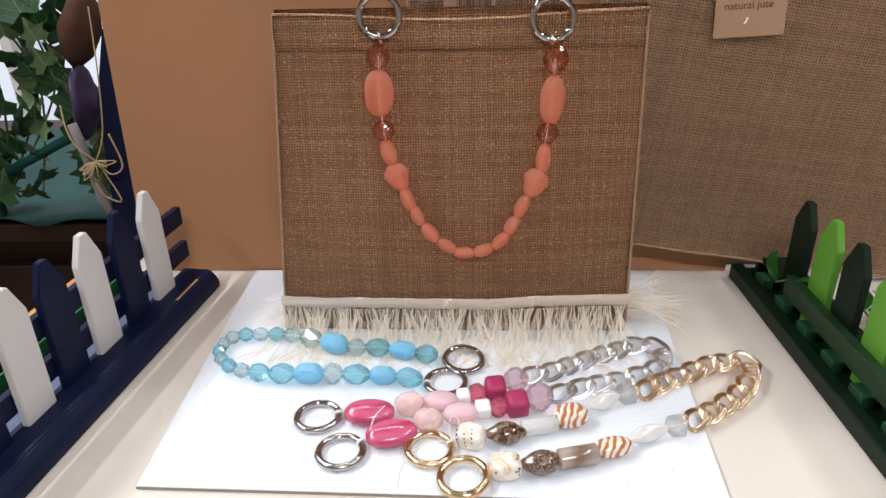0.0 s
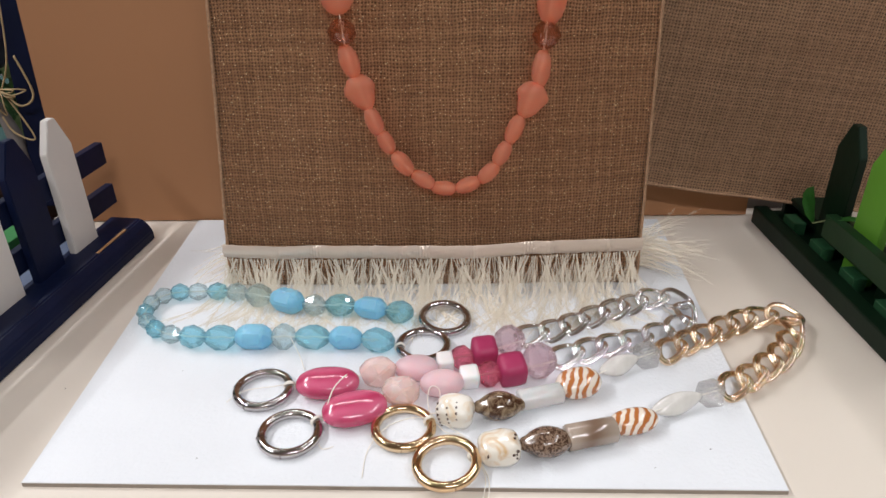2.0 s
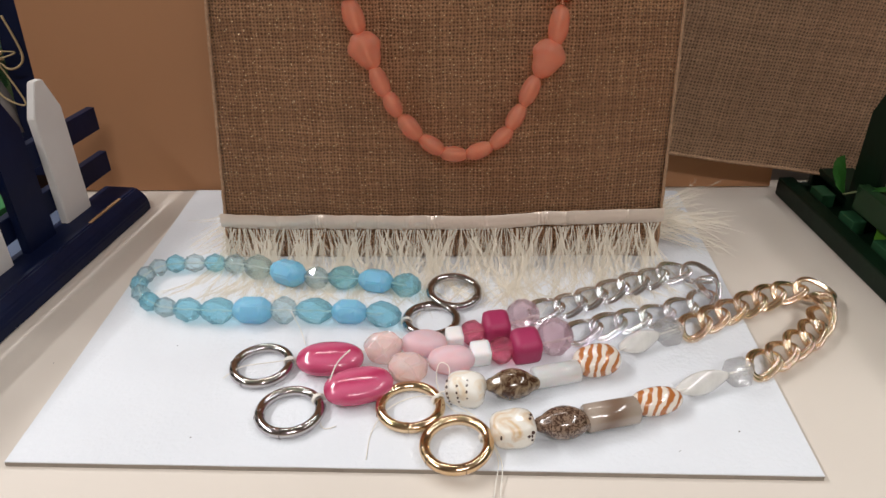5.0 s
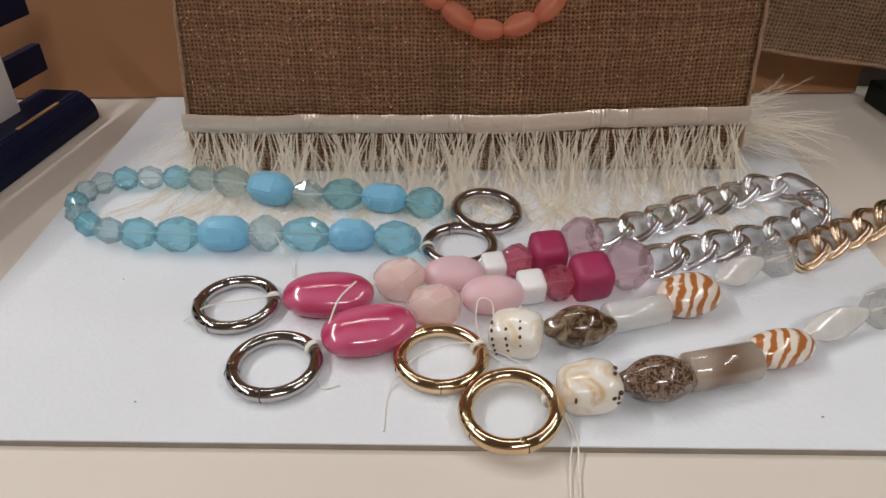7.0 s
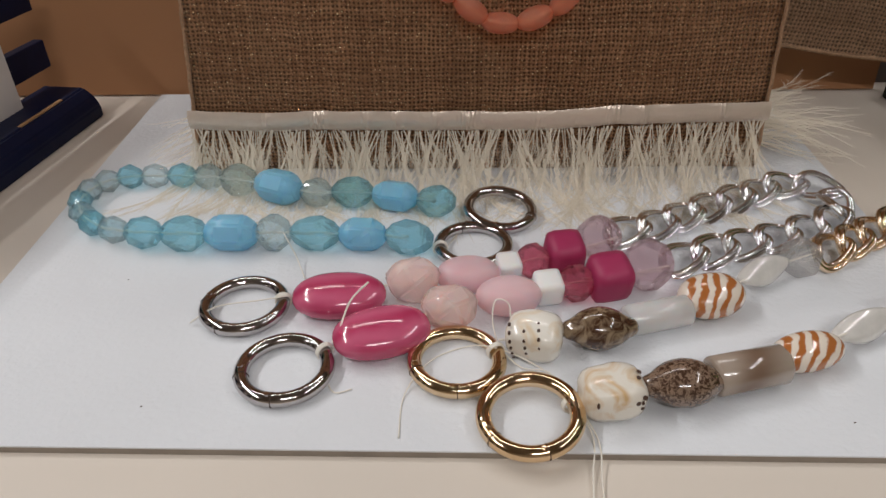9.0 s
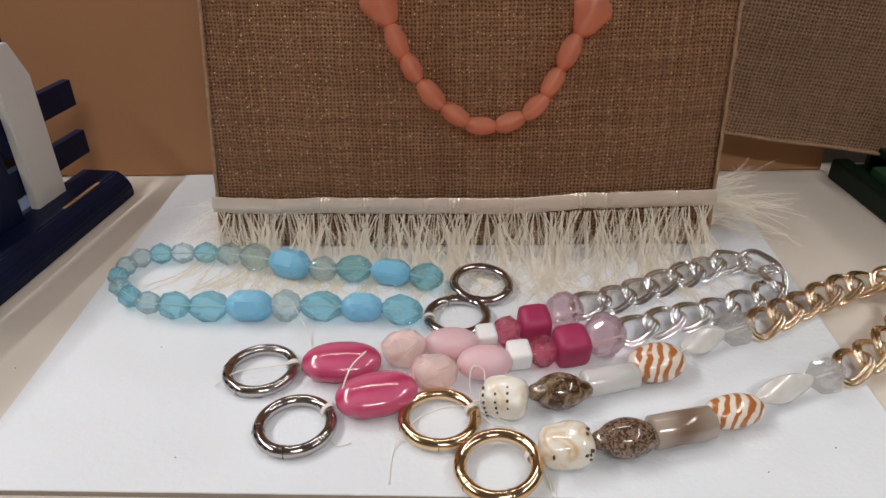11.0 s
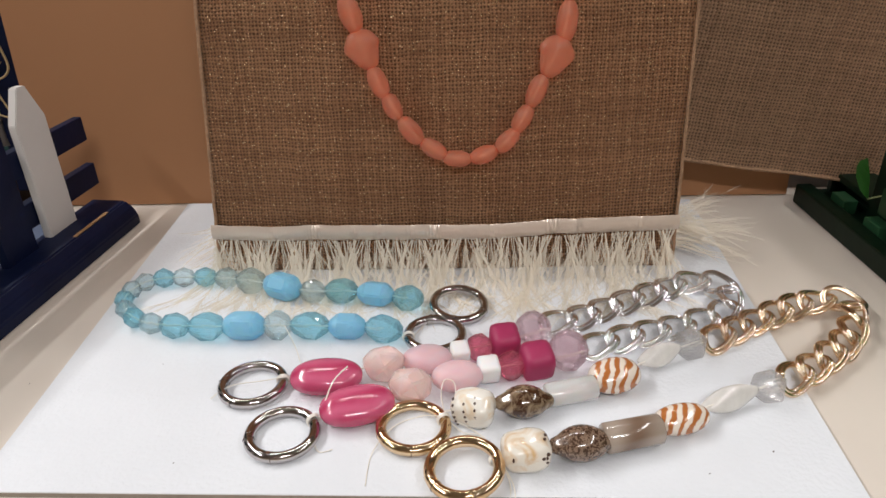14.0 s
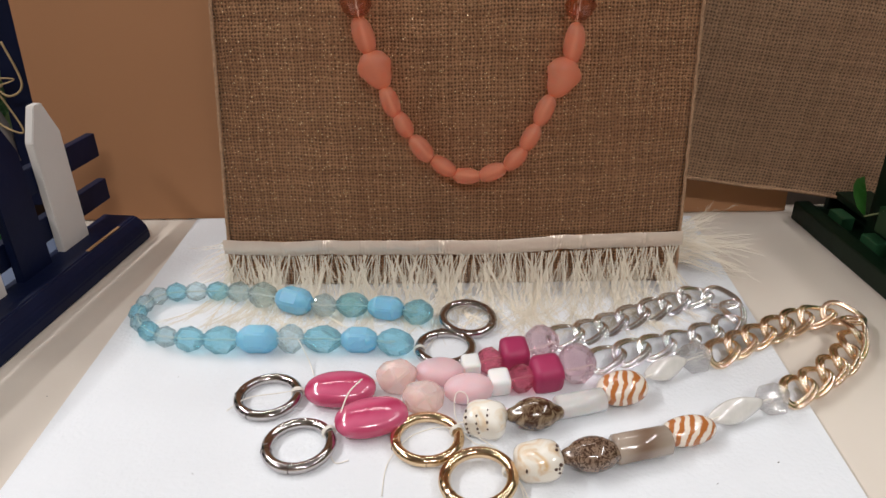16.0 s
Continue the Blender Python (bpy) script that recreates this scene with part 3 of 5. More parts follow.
def split_ring(material, m, parent, name="ring", label="", angle=200):
    """A round spring-gate ring: tube, two hinge pins and the joint of its gate."""
    key = material.name
    if key not in RING_MESH:
        pin = bmesh.new()
        bmesh.ops.create_cone(pin, cap_ends=True, segments=14, radius1=0.0011, radius2=0.0009, depth=0.0008)
        RING_MESH[key] = (mesh_of("ring", torus(0.0152, 0.00265), material), mesh_of("hinge_pin", pin, material),
                          mesh_of("gate_joint", torus(0.00268, 0.00016, 24, 6), M["ink"]))
    a, b, c = RING_MESH[key]
    ring = part(name, a, None, parent, label, m)
    for d in (angle, angle + 75):
        q = pose(0, 0, 0, 0, 0, d) @ pose(0.0152, 0, 0.00255)
        part("hinge_pin", b, None, ring, "", q)
    for d in (angle + 12, angle + 80):
        part("gate_joint", c, None, ring, "", pose(0, 0, 0, 0, 0, d) @ pose(0.0152, 0, 0, 90, 0, 0))
    return ring


def cord_knot(x, y, z, parent, rng, turn=0.0, upright=False):
    """Three turns of waxed cord round a ring's tube, and the knot."""
    for k in range(3):
        q = pose(x, y, z, 0 if upright else 90, 0, turn) @ pose(0, 0, 0.0007 * (k - 1))
        part("cord_turn", torus(0.0031, 0.00042, 20, 6), M["cord"], parent, "", q)


def chain_links(points, pitch, material, parent, length=0.0258, width=0.0176, wire=0.00122, roll=20, tip=-4, yaw=10):
    """A twisted double-wire curb chain along the points; one mesh for each link."""
    bm = bmesh.new()
    for off in (0, 1):
        line = []
        gap = off * 1.7 * wire
        for i in range(28):
            a = 2 * math.pi * i / 28
            s = math.copysign(abs(math.cos(a)) ** 0.8, math.cos(a))
            line.append(Vector((s * (length / 2 - wire - gap * 0.6), math.sin(a) * (width / 2 - wire - gap), off * wire * 0.7 - 0.0042 * s * math.sin(a))))
        tube(line, wire, 7, bm, closed=True)
    me = mesh_of("link", bm, material, True)
    line = glide([(x, y, z) for x, y, z in points], 24)
    dist = 0.0
    want = 0.0
    count = 0
    for a, b in zip(line, line[1:]):
        step = (b - a).length
        while want <= dist + step:
            q = a.lerp(b, (want - dist) / step)
            ang = math.degrees(math.atan2(b.y - a.y, b.x - a.x))
            ang = ang - 180 if ang > 90 else ang + 180 if ang < -90 else ang
            part("link", me, None, parent, "", pose(q.x, q.y, q.z, 0, 0, ang) @ pose(0, 0, 0, roll + 5 * math.sin(count * 2.1), tip + 3 * math.sin(count * 1.3), yaw))
            want += pitch
            count += 1
        dist += step


# ---------------------------------------------------------------- the setting
tagged(part("floor", box(-3, -3, -0.80, 3, 3, -0.75), M["floor"]), "brown vinyl shop floor", "floor", kind="structure")
tagged(part("ceiling", box(-3, -3, 1.90, 3, 3, 1.95), M["ceiling"]), "grey-beige shop ceiling", "ceiling", kind="structure")
for nm, q in (("wall_south", (-3, -3.1, -0.75, 3, -3, 1.9)), ("wall_east", (3, -3, -0.75, 3.1, 3, 1.9)), ("wall_west", (-3.1, -3, -0.75, -3, 3, 1.9))):
    tagged(part(nm, box(*q), M["wall"]), "plain beige painted shop wall", "wall", kind="structure")
# the far wall, with a low shop window behind the ivy
wall_north = thing("wall_north", "plain beige painted shop wall", "wall", kind="structure")
for q in ((-3, 2.0, -0.75, -2.3, 2.1, 1.9), (-1.1, 2.0, -0.75, 3, 2.1, 1.9), (-2.3, 2.0, -0.75, -1.1, 2.1, -0.5), (-2.3, 2.0, 0.7, -1.1, 2.1, 1.9)):
    part("wall_piece", box(*q), M["wall"], wall_north)
window_1 = thing("window_1", "white-framed shop window with bluish daylight", "window", kind="structure")
for q in ((-2.3, 2.02, -0.5, -2.26, 2.08, 0.7), (-1.14, 2.02, -0.5, -1.1, 2.08, 0.7), (-1.72, 2.02, -0.5, -1.68, 2.08, 0.7)):
    part("window_frame", box(*q), M["white"], window_1)
sky = bpy.data.materials.new("daylight")
sky.use_nodes = True
sky.node_tree.nodes["Principled BSDF"].inputs["Emission Color"].default_value = (0.66, 0.80, 1.0, 1)
sky.node_tree.nodes["Principled BSDF"].inputs["Emission Strength"].default_value = 0.5
tagged(part("backdrop", box(-2.6, 2.3, -0.7, -0.8, 2.31, 1.0), sky), "pale bluish daylight outside the window", "backdrop", kind="structure")
for lamp_x, lamp_y, lamp_w, lamp_l, lamp_p, lamp_turn in LAMPS:
    lightbox = thing("ceiling_light", "long white fluorescent ceiling light", "ceiling light", pose(lamp_x, lamp_y, 1.84, 0, 0, lamp_turn), "ceiling lights")
    w2, l2 = lamp_w / 2 + 0.02, lamp_l / 2 + 0.02
    part("housing", box(-w2, -l2, 0.01, w2, l2, 0.06, 0.004), M["white"], lightbox)
    for sx in (-1, 1):
        part("rim", box(sx * w2 - 0.008, -l2, -0.02, sx * w2 + 0.008, l2, 0.0095, 0.002), M["white"], lightbox)

# ---------------------------------------------------------------- table and board
table = thing("table", "cream laminate display table under the whole arrangement", "table")
part("tabletop", box(-0.345, -0.80, -0.03, 0.70, 0.17, 0.0, 0.002), M["table"], table)
for lx in (-0.31, 0.66):
    for ly in (-0.76, 0.13):
        part("leg", box(lx - 0.025, ly - 0.025, -0.75, lx + 0.025, ly + 0.025, -0.03, 0.003), M["walnut"], table)

display_board = thing("display_board", "thin white felt-faced board lying on the cream table", "board")
CORNERS = [(-0.2020, -0.1860), (0.1790, -0.1925), (0.1920, 0.1060), (-0.2085, 0.1130)]
part("core", prism(CORNERS, BOARD - 0.0006, 0.0, "z"), M["board_edge"], display_board, "grey-brown board core")
part("facing", prism([(x * 0.9995, y * 0.9995) for x, y in CORNERS], 0.0006, 0.0, "z"), M["board"], display_board, m=pose(0, 0, BOARD - 0.0006))

# ---------------------------------------------------------------- kraft panel behind
kraft_panel = part("kraft_panel", box(-0.325, -0.002, 0.0, 0.272, 0.002, 0.42, 0.0006), M["kraft"])
kraft_panel.matrix_basis = pose(0, 0.119, 0.001, -5, 0, 0)
tagged(kraft_panel, "tall sheet of tan kraft card standing behind the bag", "card")


# ---------------------------------------------------------------- jute bags
def cloth(width_at, y_at, z0, z1, nx, nz, thick, rng_seed, ripple):
    """A panel of cloth: x span and y by height, with soft waves."""
    bm = bmesh.new()
    rows = []
    for j in range(nz + 1):
        row = []
        for i in range(nx + 1):
            s, t = i / nx, j / nz
            x0, x1 = width_at(t)
            x = x0 + (x1 - x0) * s
            z = z0 + (z1(s) - z0) * t
            w = noise.noise(Vector((x * 16 + rng_seed, z * 14, 3.1))) * ripple + noise.noise(Vector((x * 50, z * 40 + rng_seed, 1.7))) * ripple * 0.25
            row.append(bm.verts.new((x, y_at(s, t) + w, z)))
        rows.append(row)
    for a, b in zip(rows, rows[1:]):
        for i in range(nx):
            bm.faces.new((a[i], a[i + 1], b[i + 1], b[i])).smooth = True
    bmesh.ops.solidify(bm, geom=list(bm.faces), thickness=thick)
    return bm


rng = random.Random(4)
BAG_H = 0.266


def bag_x(t):
    return (-0.1478 + 0.0135 * t, 0.1492 + 0.0006 * t)


def bag_y(s, t):
    return 0.001 + 0.033 * t - 0.011 * math.sin(math.pi * s) * math.sin(math.pi * min(1, t) ** 0.7)


jute_bag = thing("jute_bag", "brown glitter-flecked jute tote bag with a feather-fringed hem", "bag")
part("front_panel", cloth(bag_x, bag_y, BOARD + 0.001, lambda s: BAG_H - 0.006 * math.sin(math.pi * s) ** 2, 70, 60, -0.0012, 2, 0.0024), M["jute"], jute_bag, smooth=True)
part("back_panel", cloth(bag_x, lambda s, t: bag_y(s, t) + 0.004 + 0.030 * (1 - t), BOARD + 0.001, lambda s: BAG_H + 0.004, 40, 40, 0.0012, 7, 0.001), M["jute"], jute_bag, smooth=True)
for sx in (0, 1):
    gus = bmesh.new()
    rows = []
    for j in range(25):
        t = j / 24
        x = bag_x(t)[sx]
        y0 = bag_y(sx, t) + 0.001
        y1 = y0 + 0.003 + 0.030 * (1 - t)
        z = BOARD + 0.001 + (BAG_H - BOARD) * t
        dip = (1 if sx == 0 else -1) * 0.006 * math.sin(math.pi * t)
        rows.append([gus.verts.new(q) for q in ((x, y0, z), (x + dip, (y0 + y1) / 2, z), (x, y1, z))])
    for a, b in zip(rows, rows[1:]):
        for i in range(2):
            gus.faces.new((a[i], a[i + 1], b[i + 1], b[i]))
    part("side_gusset", gus, M["jute"], jute_bag, smooth=True)
    seam = [Vector((bag_x(j / 60)[sx], bag_y(sx, j / 60) - 0.0008 + 0.0006 * math.sin(j * 1.7), BOARD + 0.003 + (BAG_H - BOARD - 0.002) * j / 60)) for j in range(61)]
    part("side_seam", tube(seam, 0.0011, 7), M["seam"], jute_bag, "paler corded jute seam")
part("base", box(-0.146, 0.003, BOARD, 0.148, 0.034, BOARD + 0.0025, 0.0005), M["jute"], jute_bag)
# the folded hem at the mouth
def mouth(s):
    return BAG_H - 0.006 * math.sin(math.pi * s) ** 2


part("hem", cloth(lambda t: bag_x(0.91 + 0.09 * t), lambda s, t: bag_y(s, 0.91 + 0.09 * t) - 0.0005 - 0.0013 * t, BAG_H - 0.0265, lambda s: mouth(s) + 0.0006, 70, 8, -0.0012, 2, 0.0024), M["jute"], jute_bag, "folded jute hem", smooth=True)
fold = [Vector((bag_x(1)[0] + (bag_x(1)[1] - bag_x(1)[0]) * i / 60, bag_y(i / 60, 1) - 0.0004, mouth(i / 60) + 0.0004)) for i in range(61)]
part("mouth_fold", tube(fold, 0.0016, 8), M["jute"], jute_bag)

# satin ribbon, gathered here and there
ribbon = bmesh.new()
rows = []
GATHERS = [(0.226, 0.9), (0.482, 1.0), (0.730, 1.0), (0.135, 0.35), (0.31, 0.4), (0.36, 0.35), (0.43, 0.4), (0.60, 0.35), (0.78, 0.45), (0.916, 0.4)]
for i in range(721):
    s = i / 720
    x = -0.1492 + 0.3 * s
    fold = sum(h * math.exp(-((s - c) / (0.006 + 0.008 * h)) ** 2) for c, h in GATHERS)
    fine = 0.00022 * math.sin(s * 900) * fold + 0.0003 * math.sin(s * 71 + 2 * math.sin(s * 17))
    zt = 0.0374 + 0.0030 * s + 0.0010 * sum(h * math.exp(-((s - c) / 0.03) ** 2) for c, h in GATHERS[:3]) - 0.0006 * math.sin(s * 14)
    y = bag_y(s, (zt - BOARD) / BAG_H) - 0.0030 - 0.0009 * fold + fine
    rows.append([ribbon.verts.new((x, y - dy, zt - dz)) for dy, dz in ((0.0, 0.0), (0.0012 + 0.0007 * fold, 0.0022), (0.0016 + 0.0009 * fold, 0.005), (0.0014 + 0.0006 * fold, 0.008), (0.0002, 0.0102))])
for a, b in zip(rows, rows[1:]):
    for k in range(4):
        ribbon.faces.new((a[k], a[k + 1], b[k + 1], b[k]))
part("satin_ribbon", ribbon, M["satin"], jute_bag, "cream satin ribbon with small gathers", smooth=True)


def plume(bm, root, way, length, rng, barbs=9, width=0.00038, droop=0.4):
    """A wisp of feather: a fine rachis and thin barbs that spread from it."""
    side = Vector((way.y, -way.x, 0)) if abs(way.z) < 0.9 else Vector((1, 0, 0))
    side.normalize()
    line = []
    sway = rng.uniform(-0.8, 0.8)
    for i in range(7):
        t = i / 6
        q = root + way * length * t + side * sway * length * t * t * 0.6
        q = q + Vector((0, -0.25 * length * t * t * droop, -0.05 * length * t * t))
        floor_z = BOARD + 0.0006 + 0.0008 * rng.random()
        if q.z < floor_z:
            q.y -= 0.9 * (floor_z - q.z)
            q.z = floor_z
        if q.y < -0.034:
            q.y = -0.034 + 0.5 * (q.y + 0.034)
        line.append(q)

    def strip(pts, w):
        vs = []
        n = len(pts)
        for i, q in enumerate(pts):
            d = (pts[min(i + 1, n - 1)] - pts[max(i - 1, 0)]).normalized()
            c = d.cross(Vector((0.15, -0.85, 0.5)))
            c = c.normalized() if c.length > 1e-4 else Vector((1, 0, 0))
            k = w * (1 - 0.8 * i / (n - 1))
            vs.append((bm.verts.new(q - c * k), bm.verts.new(q + c * k)))
        for a, b in zip(vs, vs[1:]):
            bm.faces.new((a[0], a[1], b[1], b[0])).smooth = True

    strip(line, width * 1.15)
    for k in range(barbs):
        t = 0.12 + 0.85 * k / barbs
        f = t * 6
        i = min(int(f), 5)
        q = line[i].lerp(line[i + 1], f - i)
        d = (line[i + 1] - line[i]).normalized()
        out = side * rng.choice((-1, 1)) * rng.uniform(0.12, 0.60) + Vector((0, rng.uniform(-0.30, 0.1), 0))
        l2 = length * rng.uniform(0.09, 0.20)
        pts = []
        for j in range(4):
            u = j / 3
            p = q + (d + out * (0.5 + 0.5 * u)) * l2 * u
            p.z = max(p.z, BOARD + 0.0005 + 0.001 * rng.random())
            pts.append(p)
        strip(pts, width * 0.50)


fringe = bmesh.new()
rng = random.Random(11)
for i in range(350):
    s = (i + rng.uniform(-2.5, 2.5)) / 350
    clump = math.sin(s * 95 + 2.0 * math.sin(s * 31))
    x = -0.148 + 0.297 * min(max(s, 0), 1)
    z = 0.0282 + 0.0030 * s
    lean = 0.34 * clump + rng.uniform(-0.30, 0.30)
    way = Vector((lean, rng.uniform(-0.55, -0.02), -1)).normalized()
    plume(fringe, Vector((x, bag_y(s, 0.1) - 0.003 - 0.004 * rng.random(), z)), way, rng.choice((rng.uniform(0.026, 0.045), rng.uniform(0.045, 0.078))), rng, barbs=44, width=0.00026, droop=1.0)
part("feather_fringe", fringe, M["feather"], jute_bag, "cream feather fringe along the bottom")["kind"] = "stuff"
# feathers of the bag's far side, splayed out over the board at both ends
splay = bmesh.new()
for i in range(130):
    way = Vector((rng.uniform(0.5, 1.0), rng.uniform(-0.25, 0.75), rng.uniform(-0.45, 0.22))).normalized()
    plume(splay, Vector((0.149 + rng.uniform(0, 0.004), rng.uniform(0.006, 0.040), rng.uniform(0.012, 0.034))), way, rng.uniform(0.020, 0.058), rng, barbs=20, width=0.00020, droop=0.1)
for i in range(34):
    way = Vector((rng.uniform(-1.0, -0.5), rng.uniform(-0.3, 0.4), rng.uniform(-0.6, -0.15))).normalized()
    plume(splay, Vector((-0.149, rng.uniform(0.004, 0.036), rng.uniform(0.010, 0.028))), way, rng.uniform(0.014, 0.036), rng, barbs=16, width=0.00018, droop=0.1)
part("side_plumage", splay, M["feather"], jute_bag, "loose cream feathers at the bag's corners")["kind"] = "stuff"


def plain_bag(name, label, x0, x1, z0, h, y, m, seed):
    ob = thing(name, label, "bag", m, "plain jute bags")
    part("front_panel", cloth(lambda t: (x0, x1), lambda s, t: y - 0.004 * math.sin(math.pi * s), z0, lambda s: z0 + h, 50, 40, -0.0014, seed, 0.0026), M["jute_big"], ob, smooth=True)
    part("back_panel", cloth(lambda t: (x0, x1), lambda s, t: y + 0.007, z0, lambda s: z0 + h, 20, 20, 0.0014, seed + 3, 0.001), M["jute_big"], ob, smooth=True)
    edge = [Vector((x0 + (x1 - x0) * i / 40, y - 0.0012 - 0.004 * math.sin(math.pi * i / 40), z0 + 0.0012 + 0.0004 * math.sin(i))) for i in range(41)]
    part("bottom_seam", tube(edge, 0.0013, 7), M["seam"], ob)
    for sx in (x0, x1):
        part("side_seam", tube([Vector((sx, y + 0.002, z0 + h * i / 30)) for i in range(31)], 0.0022, 7), M["seam"], ob)
    return ob


BAG2 = pose(0.17, 0.098, 0.0405, 0, 8.2, 0)
plain_bag("plain_jute_bag", "pale natural jute bag of coarse weave hung against the kraft card", -0.075, 0.40, 0.0, 0.32, 0.0, BAG2, 21)
plain_bag("plain_jute_bag", "natural jute bag standing behind the glitter bag", -0.035, 0.095, 0.004, 0.30, 0.088, pose(0, 0, 0), 31)

hang_tag = thing("hang_tag", "brown kraft swing tag reading natural jute, pinned to the plain bag", "tag", pose(0.2455, 0.0885, 0.2355, 0, -3.0, 0))
part("card", box(-0.0285, 0, 0, 0.0285, 0.0006, 0.075, 0.0002), M["tag"], hang_tag)
txt = bpy.data.curves.new("print", "FONT")
txt.body, txt.size, txt.align_x, txt.extrude = "natural jute", 0.0085, "CENTER", 0.00002
txt.materials.append(M["ink"])
words = new("print", txt)
words.parent, words.matrix_basis = hang_tag, pose(-0.002, -0.0002, 0.0225, 90, 0, 0)
part("tag_pin", tube(glide([(-0.005, -0.0012, 0.0105), (-0.0035, -0.0018, 0.013), (-0.0025, -0.0012, 0.0155)], 4), 0.0009, 8), M["pin"], hang_tag, "white plastic tag pin")
price_card = thing("price_card", "small cream price card with a printed barcode on the bag behind", "tag", pose(0.0155, 0.0755, 0.262))
part("card", box(-0.021, 0, 0, 0.021, 0.0006, 0.03, 0.0002), M["tag"], price_card)
rng = random.Random(3)
bx = -0.010
while bx < 0.017:
    bw = rng.choice((0.0004, 0.0007, 0.0011))
    part("bar", box(bx, -0.0003, 0.002, bx + bw, 0.0, 0.012), M["ink"], price_card)
    bx += bw + rng.choice((0.0006, 0.0009, 0.0013))

# ---------------------------------------------------------------- peach strap on the bag
rng = random.Random(8)
peach_strap = thing("peach_bead_strap", "peach glass bead strap hanging in a loop from two steel rings", "bead strap")


def on_bag(x, z, off):
    t = (z - BOARD) / (BAG_H - BOARD)
    s = (x + 0.148) / 0.297
    return Vector((x, bag_y(s, t) - 0.0015 - off, z))


def hang(name, bm, material, a, b, off, parent, label="", smooth=None):
    """A bead between two points on the bag's face."""
    (ax, az), (bx_, bz) = a, b
    p = on_bag((ax + bx_) / 2, (az + bz) / 2, off)
    tilt = math.degrees(math.atan2(bz - az, bx_ - ax))
    part(name, bm, material, parent, label, pose(p.x, p.y, p.z, -7, 0, 0) @ pose(0, 0, 0, 0, -tilt, 0), smooth)


DROPS = [
    (-0.0533, 0.2375, 0.019, 0.0185, 88, "facet"), (-0.0538, 0.2091, 0.036, 0.0235, 90, "oval"), (-0.0513, 0.1811, 0.016, 0.018, 84, "facet"),
    (-0.0479, 0.1628, 0.022, 0.0125, 108, "oval"), (-0.0414, 0.1430, 0.021, 0.019, 112, "lump"), (-0.0340, 0.1242, 0.020, 0.011, 112, "oval"),
    (-0.0267, 0.1104, 0.017, 0.0105, 116, "oval"), (-0.0164, 0.0960, 0.019, 0.0115, 128, "oval"), (-0.0032, 0.0843, 0.018, 0.0105, 146, "oval"),
    (0.0119, 0.0780, 0.018, 0.0100, 176, "oval"), (0.0280, 0.0800, 0.018, 0.0105, 20, "oval"), (0.0418, 0.0882, 0.018, 0.0105, 44, "oval"),
    (0.0506, 0.1012, 0.018, 0.0105, 60, "oval"), (0.0586, 0.1175, 0.020, 0.0110, 66, "oval"), (0.0669, 0.1365, 0.022, 0.019, 66, "lump"),
    (0.0733, 0.1560, 0.024, 0.0120, 84, "oval"), (0.0756, 0.1775, 0.016, 0.018, 88, "facet"), (0.0791, 0.2020, 0.038, 0.0190, 86, "oval"),
    (0.0805, 0.2334, 0.022, 0.0195, 88, "facet"),
]
DROPS = [(x - (0.0014 if x > 0 and z < 0.13 else 0.0), z + 0.0053 * max(0.0, 1 - abs(z - 0.08) / 0.16), ln, dia, ang, kind) for x, z, ln, dia, ang, kind in DROPS]
for x, z, ln, dia, ang, kind in DROPS:
    dx, dz = math.cos(radians(ang)) * ln / 2, math.sin(radians(ang)) * ln / 2
    if kind == "facet":
        hang("bead", facet_bead(ln, dia, rng, 7, 5), M["peach_clear"], (x - dx, z - dz), (x + dx, z + dz), dia / 2, peach_strap, "clear faceted peach glass bead")
    elif kind == "oval":
        hang("bead", oval_bead(ln, min(dia, 0.012), dia, 2.15), M["peach"], (x - dx, z - dz), (x + dx, z + dz), min(dia, 0.012) / 2, peach_strap, "frosted peach bead")
    else:
        bm = oval_bead(ln * 1.08, 0.012, dia * 1.12, 2.2, 24, 16)
        for v in bm.verts:
            # a broad cap over a narrower foot
            k = v.co.x / ln
            waist = 1 - 0.24 * max(0.0, min(1.0, (0.12 - k) / 0.25))
            v.co.z *= waist
            v.co *= 1 + 0.10 * noise.noise(v.co * 150 + Vector((x * 300, 2, z * 90)))
        hang("bead", bm, M["peach"], (x - dx, z - dz), (x + dx, z + dz), 0.006, peach_strap, "lumpy frosted peach bead", smooth=True)
strand = glide([on_bag(x, z, min(dia, 0.012) / 2) for x, z, ln, dia, ang, kind in DROPS], 6)
part("thread", tube(strand, 0.0004, 5), M["cord"], peach_strap)
for x, z in ((-0.0520, 0.2655), (0.0785, 0.2615)):
    p = on_bag(x, z, 0.0036)
    split_ring(M["steel"], pose(p.x, p.y, p.z, 83, 0, 0), peach_strap, "ring", "polished steel spring ring", 150)
    part("cord_turn", tube(glide([(p.x - 0.0009, p.y - 0.0032, p.z - 0.012), (p.x, p.y - 0.0036, p.z - 0.015), (p.x + 0.0002, p.y - 0.001, p.z - 0.0195)], 6), 0.0009, 7), M["cord"], peach_strap)

